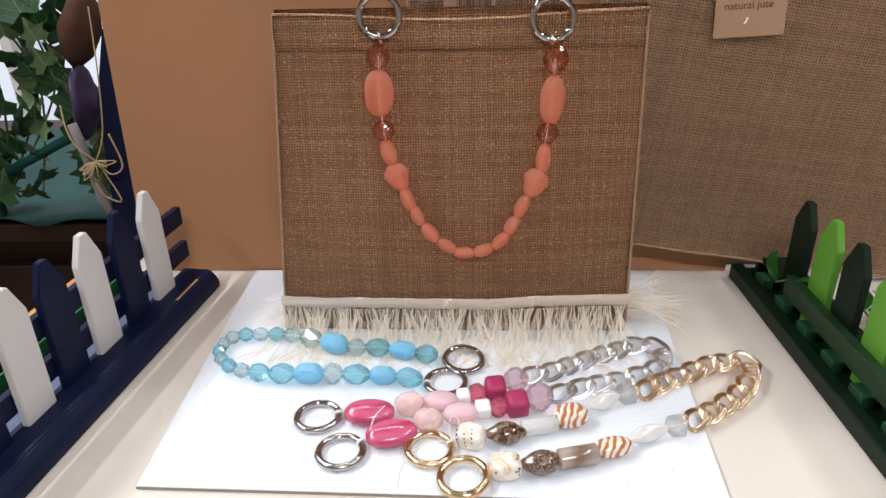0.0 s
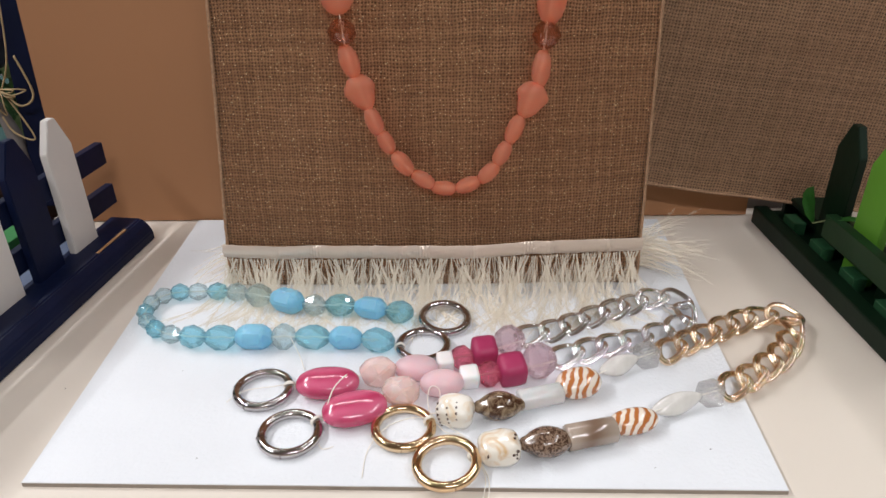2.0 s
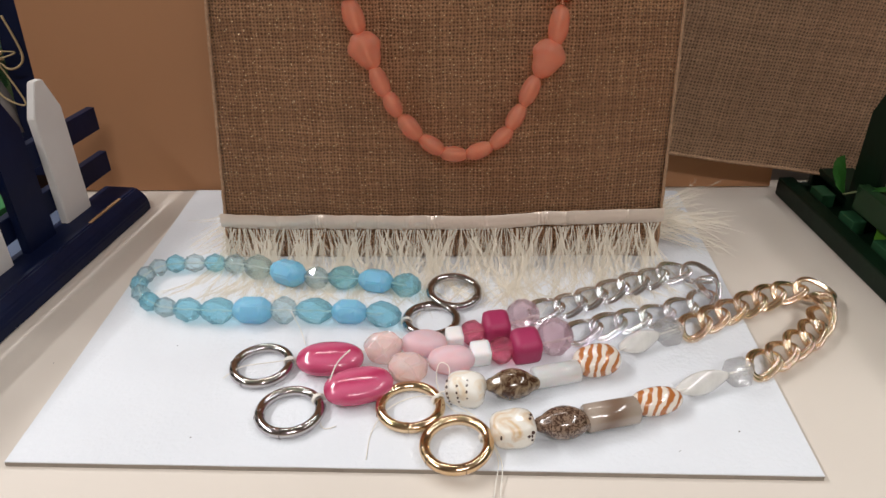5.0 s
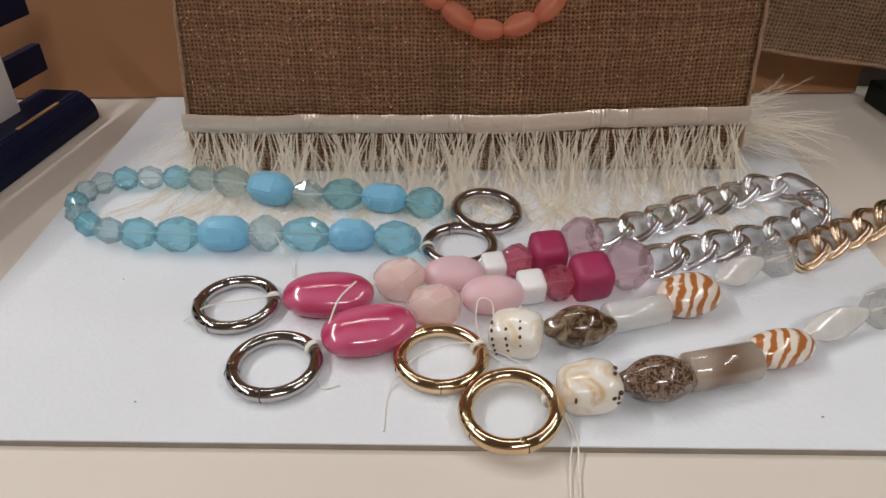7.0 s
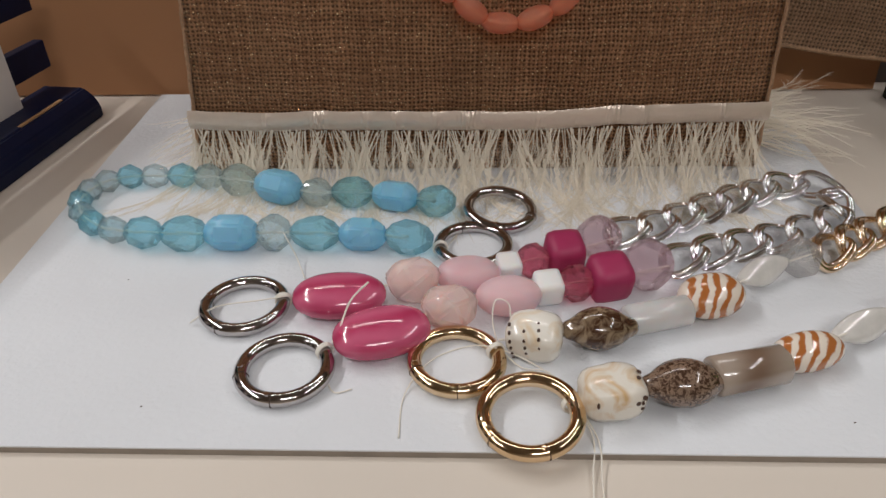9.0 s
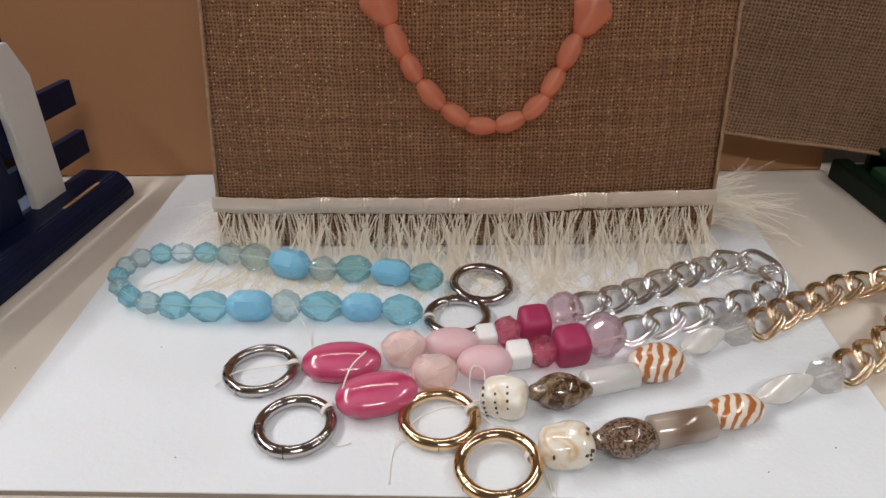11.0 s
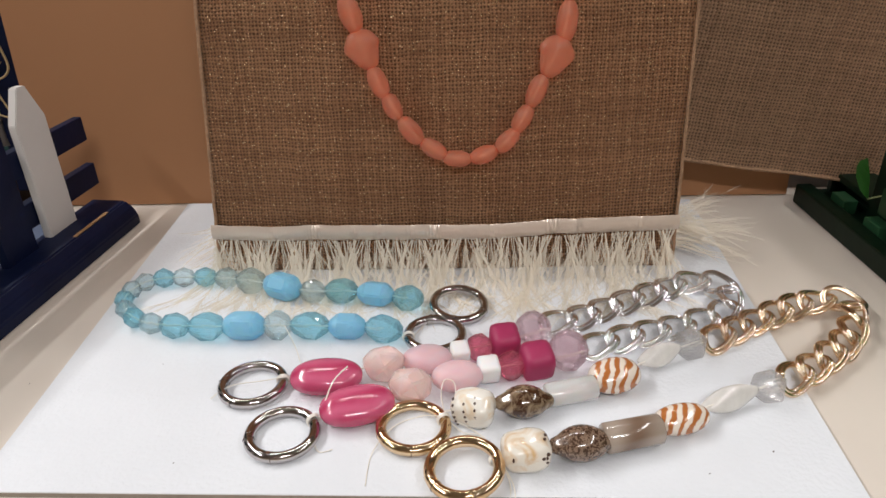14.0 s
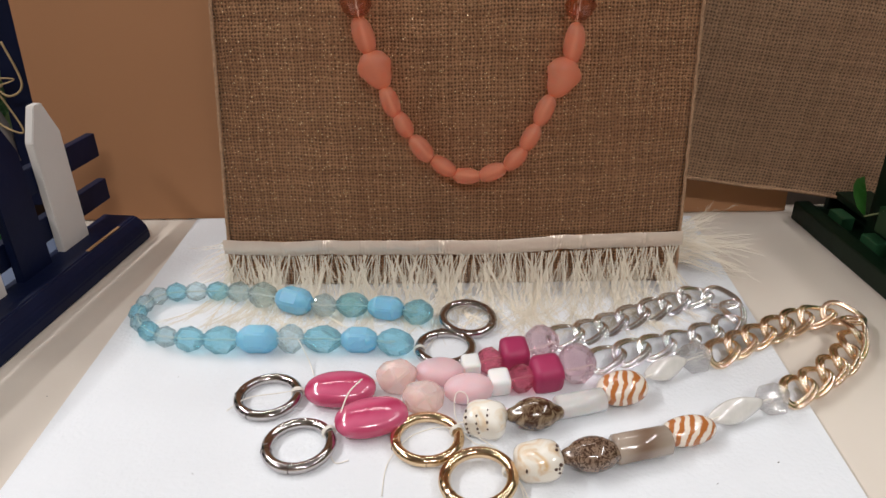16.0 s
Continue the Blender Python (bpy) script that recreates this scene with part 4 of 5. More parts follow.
# ---------------------------------------------------------------- blue strap
rng = random.Random(21)
blue_strap = thing("blue_bead_strap", "aqua glass bead strap doubled back on the white board", "bead strap")
BLUE = [
    (-0.0315, -0.0775, -13, 0.0214, 0.0150, "aqua"), (-0.0525, -0.0740, -5, 0.0208, 0.0140, "milk"), (-0.0735, -0.0735, -2, 0.0222, 0.0150, "aqua"),
    (-0.0920, -0.0735, -4, 0.0158, 0.0158, "clear"), (-0.1112, -0.0735, -2, 0.0236, 0.0158, "milk"), (-0.1325, -0.0735, 3, 0.0208, 0.0154, "aqua"),
    (-0.1515, -0.0715, -3, 0.0168, 0.0144, "aqua"), (-0.1672, -0.0675, -18, 0.0142, 0.0122, "clear"), (-0.1795, -0.0610, -36, 0.0136, 0.0118, "aqua"),
    (-0.1890, -0.0515, -50, 0.0126, 0.0112, "clear"), (-0.1945, -0.0405, -72, 0.0122, 0.0112, "aqua"), (-0.1945, -0.0290, 70, 0.0118, 0.0110, "clear"),
    (-0.1895, -0.0200, 46, 0.0128, 0.0112, "clear"), (-0.1790, -0.0158, 6, 0.0132, 0.0118, "aqua"), (-0.1660, -0.0155, 0, 0.0140, 0.0122, "clear"),
    (-0.1520, -0.0155, 0, 0.0142, 0.0122, "aqua"), (-0.1375, -0.0180, -8, 0.0152, 0.0132, "clear"), (-0.1200, -0.0240, -14, 0.0190, 0.0160, "clear"),
    (-0.0985, -0.0315, -24, 0.0250, 0.0165, "milk"), (-0.0790, -0.0362, -4, 0.0156, 0.0144, "clear"), (-0.0610, -0.0365, -3, 0.0200, 0.0152, "aqua"),
    (-0.0400, -0.0398, -13, 0.0218, 0.0142, "milk"), (-0.0200, -0.0455, -9, 0.0192, 0.0146, "aqua"),
]
for x, y, ang, ln, dia, kind in BLUE:
    if kind == "milk":
        part("bead", nugget_bead(ln * 1.03, dia * 1.09, rng, 0.0013), M["aqua_milk"], blue_strap, "milky blue faceted bead", lay(x, y, dia, ang))
    else:
        part("bead", facet_bead(ln, dia * 1.06, rng, 6 if dia < 0.013 else 8, 5 if dia < 0.0145 else 6), M["aqua" if kind == "aqua" else "aqua_clear"], blue_strap, "clear faceted aqua glass bead", lay(x, y, dia, ang), smooth=False)
part("thread", tube(glide([(x, y, BOARD + dia / 2) for x, y, ang, ln, dia, kind in BLUE], 6), 0.00045, 5), M["cord"], blue_strap)
split_ring(M["steel"], pose(-0.0030, -0.0765, BOARD + 0.0027), blue_strap, "ring", "polished steel spring ring", 100)
split_ring(M["steel"], pose(0.0105, -0.0485, BOARD + 0.0045, 5, 4, 0), blue_strap, "ring", "polished steel spring ring", 260)
cord_knot(-0.0178, -0.0790, BOARD + 0.0030, blue_strap, rng, 10)
cord_knot(-0.0050, -0.0470, BOARD + 0.0036, blue_strap, rng, 80)
part("thread", tube(glide([(-0.0860, -0.0800, BOARD + 0.012), (-0.0800, -0.0870, BOARD + 0.004), (-0.0750, -0.0980, BOARD + 0.0006)], 8), 0.00028, 5), M["cord"], blue_strap)

# ---------------------------------------------------------------- pink strap
rng = random.Random(33)
pink_strap = thing("pink_bead_strap", "raspberry and blush bead strap with a silver chain and steel rings", "bead strap")
for x, y, ang, ln, wd in ((-0.0570, -0.1180, 3, 0.0362, 0.0215), (-0.0385, -0.1400, 16, 0.0358, 0.0220)):
    part("bead", oval_bead(ln * 1.02, wd * 1.03, 0.0132, 2.25), M["pink_glaze"], pink_strap, "glossy marbled raspberry oval bead", pose(x, y, BOARD + 0.0068, 8, 0, ang))
for x, y, ang, ln, dia in ((-0.0285, -0.1105, 0, 0.0215, 0.0185), (-0.0135, -0.1270, 3, 0.0225, 0.0180)):
    part("bead", rough_nugget(ln * 1.10, dia * 1.10, rng), M["rose_quartz"], pink_strap, "cloudy rose quartz nugget", lay(x, y, dia * 0.92, ang))
for x, y, ang, ln, wd in ((-0.0060, -0.1055, 2, 0.0262, 0.0168), (0.0095, -0.1195, 5, 0.0258, 0.0175)):
    part("bead", oval_bead(ln, wd, 0.0150, 2.1), M["pale_pink"], pink_strap, "pale pink frosted oval bead", pose(x, y, BOARD + 0.0075, 0, 0, ang))
for x, y, ang, sz in ((0.0110, -0.0980, 11, 0.0100), (0.0255, -0.1130, 10, 0.0112)):
    part("bead", cube_bead(sz, rng, 0.2), M["chalk"], pink_strap, "white frosted cube bead", pose(x, y, BOARD + sz / 2 + 0.001, 12, 0, ang), smooth=True)
for x, y, ang, ln, dia in ((0.0213, -0.0950, 8, 0.0140, 0.0142), (0.0370, -0.1110, 8, 0.0142, 0.0146)):
    part("bead", facet_bead(ln, dia * 1.05, rng, 9, 6), M["ruby"], pink_strap, "clear raspberry faceted bead", lay(x, y, dia, ang), smooth=False)
for x, y, ang, sz in ((0.0350, -0.0905, 10, 0.0158), (0.0505, -0.1085, 13, 0.0166)):
    part("bead", cube_bead(sz, rng, 0.27), M["magenta"], pink_strap, "matte magenta rounded cube bead", pose(x, y, BOARD + sz / 2, 14, 0, ang), smooth=True)
for x, y, ang, dia in ((0.0510, -0.0815, 12, 0.0190), (0.0670, -0.1030, 14, 0.0205)):
    part("bead", facet_bead(dia, dia * 1.04, rng, 10, 6), M["blush"], pink_strap, "clear blush faceted bead", lay(x, y, dia, ang), smooth=False)
for line in (((-0.075, -0.119), (-0.0285, -0.1105), (-0.006, -0.1055), (0.0213, -0.095), (0.035, -0.0905), (0.062, -0.077)), ((-0.056, -0.146), (-0.0135, -0.127), (0.0095, -0.1195), (0.037, -0.111), (0.0505, -0.1085), (0.079, -0.099))):
    part("thread", tube(glide([(x, y, BOARD + 0.0075) for x, y in line], 6), 0.00045, 5), M["cord"], pink_strap)
split_ring(M["steel"], pose(-0.0950, -0.1185, BOARD + 0.0027), pink_strap, "ring", "polished steel spring ring", 165)
split_ring(M["steel"], pose(-0.0720, -0.1545, BOARD + 0.0027), pink_strap, "ring", "polished steel spring ring", 185)
cord_knot(-0.0800, -0.1160, BOARD + 0.0030, pink_strap, rng, 10)
cord_knot(-0.0590, -0.1460, BOARD + 0.0030, pink_strap, rng, 35)
part("thread", tube(glide([(-0.078, -0.1165, 0.0085), (-0.088, -0.1205, 0.0095), (-0.104, -0.1240, 0.0092), (-0.1145, -0.1275, 0.0040)], 8), 0.00028, 5), M["cord"], pink_strap)
part("thread", tube(glide([(-0.0555, -0.1465, 0.0080), (-0.0535, -0.1430, 0.0130), (-0.0500, -0.1330, 0.0190), (-0.0440, -0.1250, 0.0215)], 8), 0.00040, 5), M["cord"], pink_strap)
part("thread", tube(glide([(-0.0560, -0.1475, 0.0060), (-0.0570, -0.1560, 0.0036), (-0.0535, -0.1640, 0.0034), (-0.0475, -0.1625, 0.0034)], 8), 0.00030, 5), M["cord"], pink_strap)
SILVER = [(0.066, -0.0700, 0.0085), (0.079, -0.0650, 0.008), (0.102, -0.0520, 0.008), (0.128, -0.0390, 0.008), (0.150, -0.0280, 0.008), (0.164, -0.0290, 0.009),
          (0.171, -0.0420, 0.009), (0.164, -0.0590, 0.009), (0.150, -0.0675, 0.008), (0.128, -0.0760, 0.008), (0.105, -0.0835, 0.008), (0.084, -0.0920, 0.0085)]
chain_links(SILVER, 0.0163, M["silver"], pink_strap)


# ---------------------------------------------------------------- shell strap
rng = random.Random(45)
shell_strap = thing("shell_bead_strap", "brown shell and agate bead strap with gold chain and rings", "bead strap")


def shell_block(ln, dia, seed):
    bm = oval_bead(ln, dia * 1.0, dia * 0.92, 3.6)
    for v in bm.verts:
        v.co.y *= 1 + 0.12 * v.co.x / ln
        v.co += 0.0006 * noise.noise_vector(v.co * 160 + Vector((seed, 0, 0)))
    return bm


ivory_a = part("bead", shell_block(0.0205, 0.0165, 1), M["ivory_shell"], shell_strap, "ivory shell bead with rows of dark dashes", pose(0.0172, -0.1430, BOARD + 0.0077, 10, 0, -14))
def on_block(a, wy, wz, n=3.6):
    rr = (abs(math.cos(a) / wy) ** n + abs(math.sin(a) / wz) ** n) ** (-1 / n)
    return rr * math.cos(a), rr * math.sin(a)


for row in range(3):
    for k in range(7):
        a = radians(238 - 21 * k - 8 * row)
        dy, dz = on_block(a, 0.0082, 0.0076)
        part("dash", oval_bead(0.0011, 0.0016, 0.0006, 2.6, 8, 6), M["dash"], ivory_a, "", pose(-0.0058 + 0.0050 * row - 0.0005 * k, dy * 0.985, dz * 0.985, math.degrees(a) - 90, 0, 0))
part("bead", spindle_bead(0.0280, 0.0165), M["cowrie_dark"], shell_strap, "glossy mottled brown shell bead", pose(0.0415, -0.1388, BOARD + 0.0072, 20, 0, 4))
part("bead", pillar_bead(0.0262, 0.0128), M["agate_white"], shell_strap, "cloudy white agate pillar bead", pose(0.0650, -0.1300, BOARD + 0.0060, 22, 0, 15))
part("bead", oval_bead(0.0272, 0.0195, 0.0145, 2.2), M["tiger"], shell_strap, "amber and white striped shell bead", pose(0.0880, -0.1200, BOARD + 0.0075, 12, 0, 16))
part("bead", twist_bead(0.0280, 0.0098), M["pearl"], shell_strap, "twisted mother-of-pearl slip", pose(0.1150, -0.1030, BOARD + 0.0068, 0, 0, 27))
part("bead", chunk_bead(0.0130, 0.0150, rng), M["clear"], shell_strap, "rough clear glass chunk", pose(0.1325, -0.0945, BOARD + 0.0075, 0, 0, 24), smooth=False)
ivory_b = part("bead", shell_block(0.0215, 0.0168, 5), M["tan_shell"], shell_strap, "ivory and tan shell bead with brown edges", pose(0.0395, -0.1712, BOARD + 0.0078, 5, 0, 8))
for k in range(7):
    a = radians(rng.uniform(70, 215))
    dy, dz = on_block(a, 0.0084, 0.0077)
    part("dash", oval_bead(rng.uniform(0.0010, 0.0022), rng.uniform(0.0010, 0.0024), 0.0006, 2.0, 8, 6), M["dash"], ivory_b, "", pose(rng.choice((-0.0070, 0.0062, 0.0076)) + rng.uniform(-0.001, 0.001), dy * 0.965, dz * 0.965, math.degrees(a) - 90, 0, 0))
part("bead", spindle_bead(0.0292, 0.0175), M["cowrie"], shell_strap, "speckled brown cowrie shell bead", pose(0.0645, -0.1670, BOARD + 0.0076, 0, 0, 7))
part("bead", pillar_bead(0.0280, 0.0148), M["agate_brown"], shell_strap, "brown banded agate pillar bead", pose(0.0880, -0.1603, BOARD + 0.0068, 22, 0, 14))
part("bead", oval_bead(0.0285, 0.0150, 0.0120, 2.1), M["tiger"], shell_strap, "amber and white striped shell bead", pose(0.1125, -0.1505, BOARD + 0.0062, 20, 0, 14))
part("bead", twist_bead(0.0330, 0.0098), M["pearl"], shell_strap, "twisted mother-of-pearl slip", pose(0.1400, -0.1370, BOARD + 0.0065, 0, 0, 22))
part("bead", chunk_bead(0.0125, 0.0145, rng), M["clear"], shell_strap, "rough clear glass chunk", pose(0.1600, -0.1300, BOARD + 0.0080, 0, 0, 20), smooth=False)
for line in (((0.004, -0.1450), (0.0172, -0.143), (0.0415, -0.1388), (0.065, -0.13), (0.088, -0.12), (0.115, -0.103), (0.142, -0.090)), ((0.0270, -0.1730), (0.0645, -0.167), (0.088, -0.1603), (0.1125, -0.1505), (0.14, -0.137), (0.170, -0.125))):
    part("thread", tube(glide([(x, y, BOARD + 0.0072) for x, y in line], 6), 0.00045, 5), M["cord"], shell_strap)
split_ring(M["goldring"], pose(-0.0110, -0.1510, BOARD + 0.0030, 0, 1, 0), shell_strap, "ring", "polished gold spring ring", 190)
split_ring(M["goldring"], pose(0.0125, -0.1780, BOARD + 0.0045, 3, -4, 0), shell_strap, "ring", "polished gold spring ring", 205)
cord_knot(0.0030, -0.1465, BOARD + 0.0034, shell_strap, rng, 20)
cord_knot(0.0265, -0.1730, BOARD + 0.0040, shell_strap, rng, 15)
for line in (
    [(0.0040, -0.1460, 0.0080), (0.0020, -0.1400, 0.0150), (0.0035, -0.1330, 0.0190), (0.0085, -0.1340, 0.0170), (0.0080, -0.1440, 0.0090)],
    [(0.0040, -0.1470, 0.0080), (-0.0060, -0.1490, 0.0110), (-0.0200, -0.1540, 0.0088), (-0.0290, -0.1650, 0.0036), (-0.0300, -0.1840, 0.0034)],
    [(0.0050, -0.1470, 0.0070), (0.0120, -0.1530, 0.0042), (0.0200, -0.1600, 0.0090), (0.0240, -0.1700, 0.0090)],
    [(0.0045, -0.1460, 0.0070), (0.0150, -0.1520, 0.0060), (0.0250, -0.1590, 0.0034), (0.0290, -0.1650, 0.0036)],
    [(0.0280, -0.1740, 0.0080), (0.0320, -0.1850, 0.0040), (0.0300, -0.1980, 0.0012), (0.0280, -0.2150, 0.0008)],
    [(0.0280, -0.1740, 0.0080), (0.0335, -0.1860, 0.0040), (0.0325, -0.2000, 0.0012), (0.0310, -0.2200, 0.0008)],
):
    part("thread", tube(glide(line, 8), 0.00028, 5), M["cord"], shell_strap)
GOLD = [(0.150, -0.0860, 0.0085), (0.170, -0.0735, 0.008), (0.184, -0.0655, 0.008), (0.202, -0.0560, 0.008), (0.219, -0.0500, 0.008), (0.232, -0.0510, 0.009),
        (0.235, -0.0600, 0.010), (0.228, -0.0760, 0.009), (0.215, -0.0920, 0.008), (0.200, -0.1040, 0.008), (0.186, -0.1140, 0.008), (0.173, -0.1220, 0.0085)]
chain_links(GOLD, 0.0156, M["gold"], shell_strap)


# ---------------------------------------------------------------- picket fences
def picket(w, top, shoulder, thick, z0=0.0):
    return prism([(-w / 2, z0), (w / 2, z0), (w / 2, shoulder), (0.004, top), (-0.004, top), (-w / 2, shoulder)], thick, 0.0006, "x")


blue_fence = thing("picket_fence", "miniature picket fence with white and navy pickets on a navy base", "fence", pose(-0.2605, 0.088, 0, 0, 0, -7.1), "miniature fences")
part("base_beam", prism([(-0.012, 0.0), (0.024, 0.0), (0.024, 0.008), (0.0215, 0.0135), (0.0155, 0.019), (-0.012, 0.019)], 0.46, 0.0012, "y"), M["navy"], blue_fence, "navy base beam with a bare scratch", pose(0, -0.46, 0))
part("scratch", box(0.0125, -0.062, 0.0186, 0.0147, -0.022, 0.0193), M["barewood"], blue_fence, "bare wood scratch in the paint")
pk = mesh_of("picket", picket(0.029, 0.120, 0.098, 0.006, 0.010), M["white"])
pk2 = mesh_of("picket", picket(0.029, 0.120, 0.098, 0.006, 0.010), M["navy"])
for k in range(9):
    part("picket", pk if k % 2 == 0 else pk2, None, blue_fence, "white-painted picket" if k % 2 == 0 else "navy-painted picket", pose(-0.0075 + 0.0006 * math.sin(k * 2.0), -0.050 - 0.0435 * k, 0, 1.2 * math.sin(k * 3.0), 0, 0))
for z0, z1 in ((0.064, 0.082), (0.029, 0.046)):
    part("rail", box(-0.0145, -0.45, z0, -0.0080, 0.008, z1, 0.0008), M["navy"], blue_fence)
part("back_beam", box(-0.060, -0.46, 0, -0.050, 0.0, 0.012, 0.001), M["navy"], blue_fence)
for nm, lab, mm, q in (
    ("slate_strip", "slate blue painted wooden strip lying behind the fence", "slate", (-0.0490, -0.44, 0.0, -0.020, -0.004, 0.006)),
    ("orange_strip", "orange painted wooden strip lying behind the fence", "orange", (-0.100, -0.44, 0.0, -0.083, -0.03, 0.026)),
    ("green_strip", "green painted wooden strip lying behind the fence", "green", (-0.082, -0.44, 0.0, -0.062, -0.03, 0.022)),
):
    tagged(part(nm, box(*q, 0.0008), M[mm], None, m=pose(-0.2605, 0.088, 0, 0, 0, -7.1)), lab, "wood strip")

green_fence = thing("picket_fence", "miniature picket fence with alternate lime and dark green pickets", "fence", pose(0.2740, 0.1060, 0, 0, 0, 2.6), "miniature fences")
part("base_beam", box(-0.002, -0.46, 0, 0.010, 0.0, 0.015, 0.0015), M["dkgreen"], green_fence)
part("back_beam", box(0.034, -0.46, 0, 0.048, 0.0, 0.021, 0.0015), M["dkgreen"], green_fence)
part("base_board", box(0.012, -0.46, 0, 0.034, 0.0, 0.010, 0.001), M["dkgreen"], green_fence)
pk3 = mesh_of("picket", picket(0.029, 0.109, 0.089, 0.006, 0.010), M["dkgreen"])
pk4 = mesh_of("picket", picket(0.029, 0.111, 0.091, 0.006, 0.010), M["ltgreen"])
for k in range(8):
    part("picket", pk3 if k % 2 == 0 else pk4, None, green_fence, "dark green picket" if k % 2 == 0 else "lime green picket", pose(0.021, -0.071 - 0.0415 * k, 0, 1.0 * math.sin(k * 2.3), 0, 0))
part("rail", box(0.0125, -0.46, 0.026, 0.0205, -0.078, 0.044, 0.0008), M["mdgreen"], green_fence)
# added blocks, coloured brighter for the lit patches between the picket shadows
for k in range(9):
    part("lit_patch_block", box(0.0100, -0.046 - 0.0425 * k, 0.0, 0.0200, -0.028 - 0.0425 * k, 0.0200, 0.001), M["lit_green"], green_fence, "lighter green block for a lit patch of the base")


part("end_board", box(0.022, -0.007, 0.0, 0.050, -0.001, 0.029, 0.001), M["dkgreen"], green_fence)
part("end_board", box(0.022, -0.46, 0.0215, 0.049, -0.004, 0.0270, 0.001), M["dkgreen"], green_fence)
# added card: greys out the brightly lit table strip past the fence end
grey_stand_in = part("grey_stand_in", box(-0.030, 0.0, 0.0, 0.060, 0.002, 0.060, 0.0005), M["slub_grey"])
grey_stand_in.matrix_basis = pose(0.302, 0.132, 0.0, -8, 0, 0)
tagged(grey_stand_in, "grey stand-in card covering the bright table strip behind the green fence", "card")


# ---------------------------------------------------------------- leaves
def leaf_mesh(size, lobed=True):
    if lobed:
        out = [(0, 0), (0.30, -0.16), (0.52, 0.05), (0.36, 0.26), (0.52, 0.52), (0.24, 0.56), (0, 1.0)]
    else:
        out = [(0, 0), (0.28, 0.12), (0.40, 0.40), (0.32, 0.68), (0.12, 0.90), (0, 1.0)]
    bm = bmesh.new()
    mid = [bm.verts.new((0, y * size, 0.05 * size * math.sin(y * 3))) for y in (0, 0.26, 0.55, 1.0)]
    for sx in (-1, 1):
        rim = [bm.verts.new((sx * x * size, y * size, -0.10 * size * abs(x) * 2 - 0.12 * size * y * y)) for x, y in out[1:-1]]
        seq = [mid[0], *rim, mid[3]]
        n = len(seq)
        m1, m2 = mid[1], mid[2]
        half = n // 2
        for i in range(n - 1):
            c = m1 if i < half else m2
            if len({seq[i], seq[i + 1], c}) == 3:
                try:
                    bm.faces.new((seq[i], seq[i + 1], c))
                except ValueError:
                    pass
        try:
            bm.faces.new((seq[half], m2, m1))
        except ValueError:
            pass
    bmesh.ops.solidify(bm, geom=list(bm.faces), thickness=0.0003)
    return bm


sprig = thing("silk_sprig", "small silk leaf sprig resting in the green fence", "plant", pose(0.2905, 0.030, 0.040))
part("leaf", leaf_mesh(0.030, False), M["leaf_small"], sprig, "", pose(-0.006, 0.004, -0.006, 60, 35, 30), smooth=True)
part("leaf", leaf_mesh(0.022, False), M["leaf_small"], sprig, "", pose(0.002, 0.0, 0.0, 20, -20, -140), smooth=True)
part("stem", tube(glide([(-0.006, 0.004, -0.006), (0.010, -0.008, 0.002), (0.030, -0.020, -0.006), (0.040, -0.04, -0.02)], 6), 0.0007, 6), M["stem"], sprig)
rng = random.Random(77)
moss = thing("silk_foliage", "tangle of small silk leaves behind the green fence", "plant", pose(0.345, -0.04, 0))
for k in range(46):
    part("leaf", leaf_mesh(rng.uniform(0.012, 0.024), False), M["leaf_small" if k % 3 else "raffia"], moss, "", pose(rng.uniform(-0.012, 0.03), rng.uniform(-0.22, 0.08), rng.uniform(0.004, 0.055), rng.uniform(-60, 60), rng.uniform(-60, 60), rng.uniform(0, 360)), smooth=True)
part("stem", tube(glide([(0.006, -0.20, 0.0), (0.0, -0.1, 0.03), (0.012, 0.0, 0.01), (0.0, 0.06, 0.03)], 8), 0.0012, 6), M["stem"], moss)

# ---------------------------------------------------------------- behind, beside the kraft panel
cabinet = thing("cabinet", "dark walnut cabinet standing behind the table", "cabinet", pose(-0.75, 0.30, -0.75))
part("body", box(-0.6, 0.02, 0, 0.46, 0.45, 0.71, 0.003), M["walnut"], cabinet)
for k in range(2):
    door = part("door", box(-0.58 + 0.52 * k, 0.0, 0.05, -0.08 + 0.52 * k, 0.02, 0.66, 0.004), M["walnut"], cabinet)
    part("handle", tube(glide([(-0.30 + 0.5 * k, -0.001, 0.40), (-0.30 + 0.5 * k, -0.02, 0.42), (-0.30 + 0.5 * k, -0.02, 0.48), (-0.30 + 0.5 * k, -0.001, 0.50)], 5), 0.004, 8), M["steel"], door)
part("worktop", box(-0.62, -0.03, 0.71, 0.47, 0.46, 0.735, 0.003), M["walnut"], cabinet)
cloth_bm = bmesh.new()
rows = []
for j in range(26):
    row = []
    for i in range(61):
        x = -1.36 + 0.018 * i
        v = j / 25
        y = 0.262 + 0.44 * max(0, v - 0.12)
        z = -0.009 + 0.012 * (0.5 + 0.5 * noise.noise(Vector((x * 14, y * 12, 0)))) - (0.006 * (0.12 - v) / 0.12 * (0.7 + 0.9 * noise.noise(Vector((x * 20, 0, 5)))) if v < 0.12 else 0)
        row.append(cloth_bm.verts.new((x, y + 0.004 * math.sin(x * 40) * (v < 0.15), max(z, -0.013) if v >= 0.12 else z)))
    rows.append(row)
for a, b in zip(rows, rows[1:]):
    for i in range(60):
        cloth_bm.faces.new((a[i], a[i + 1], b[i + 1], b[i]))
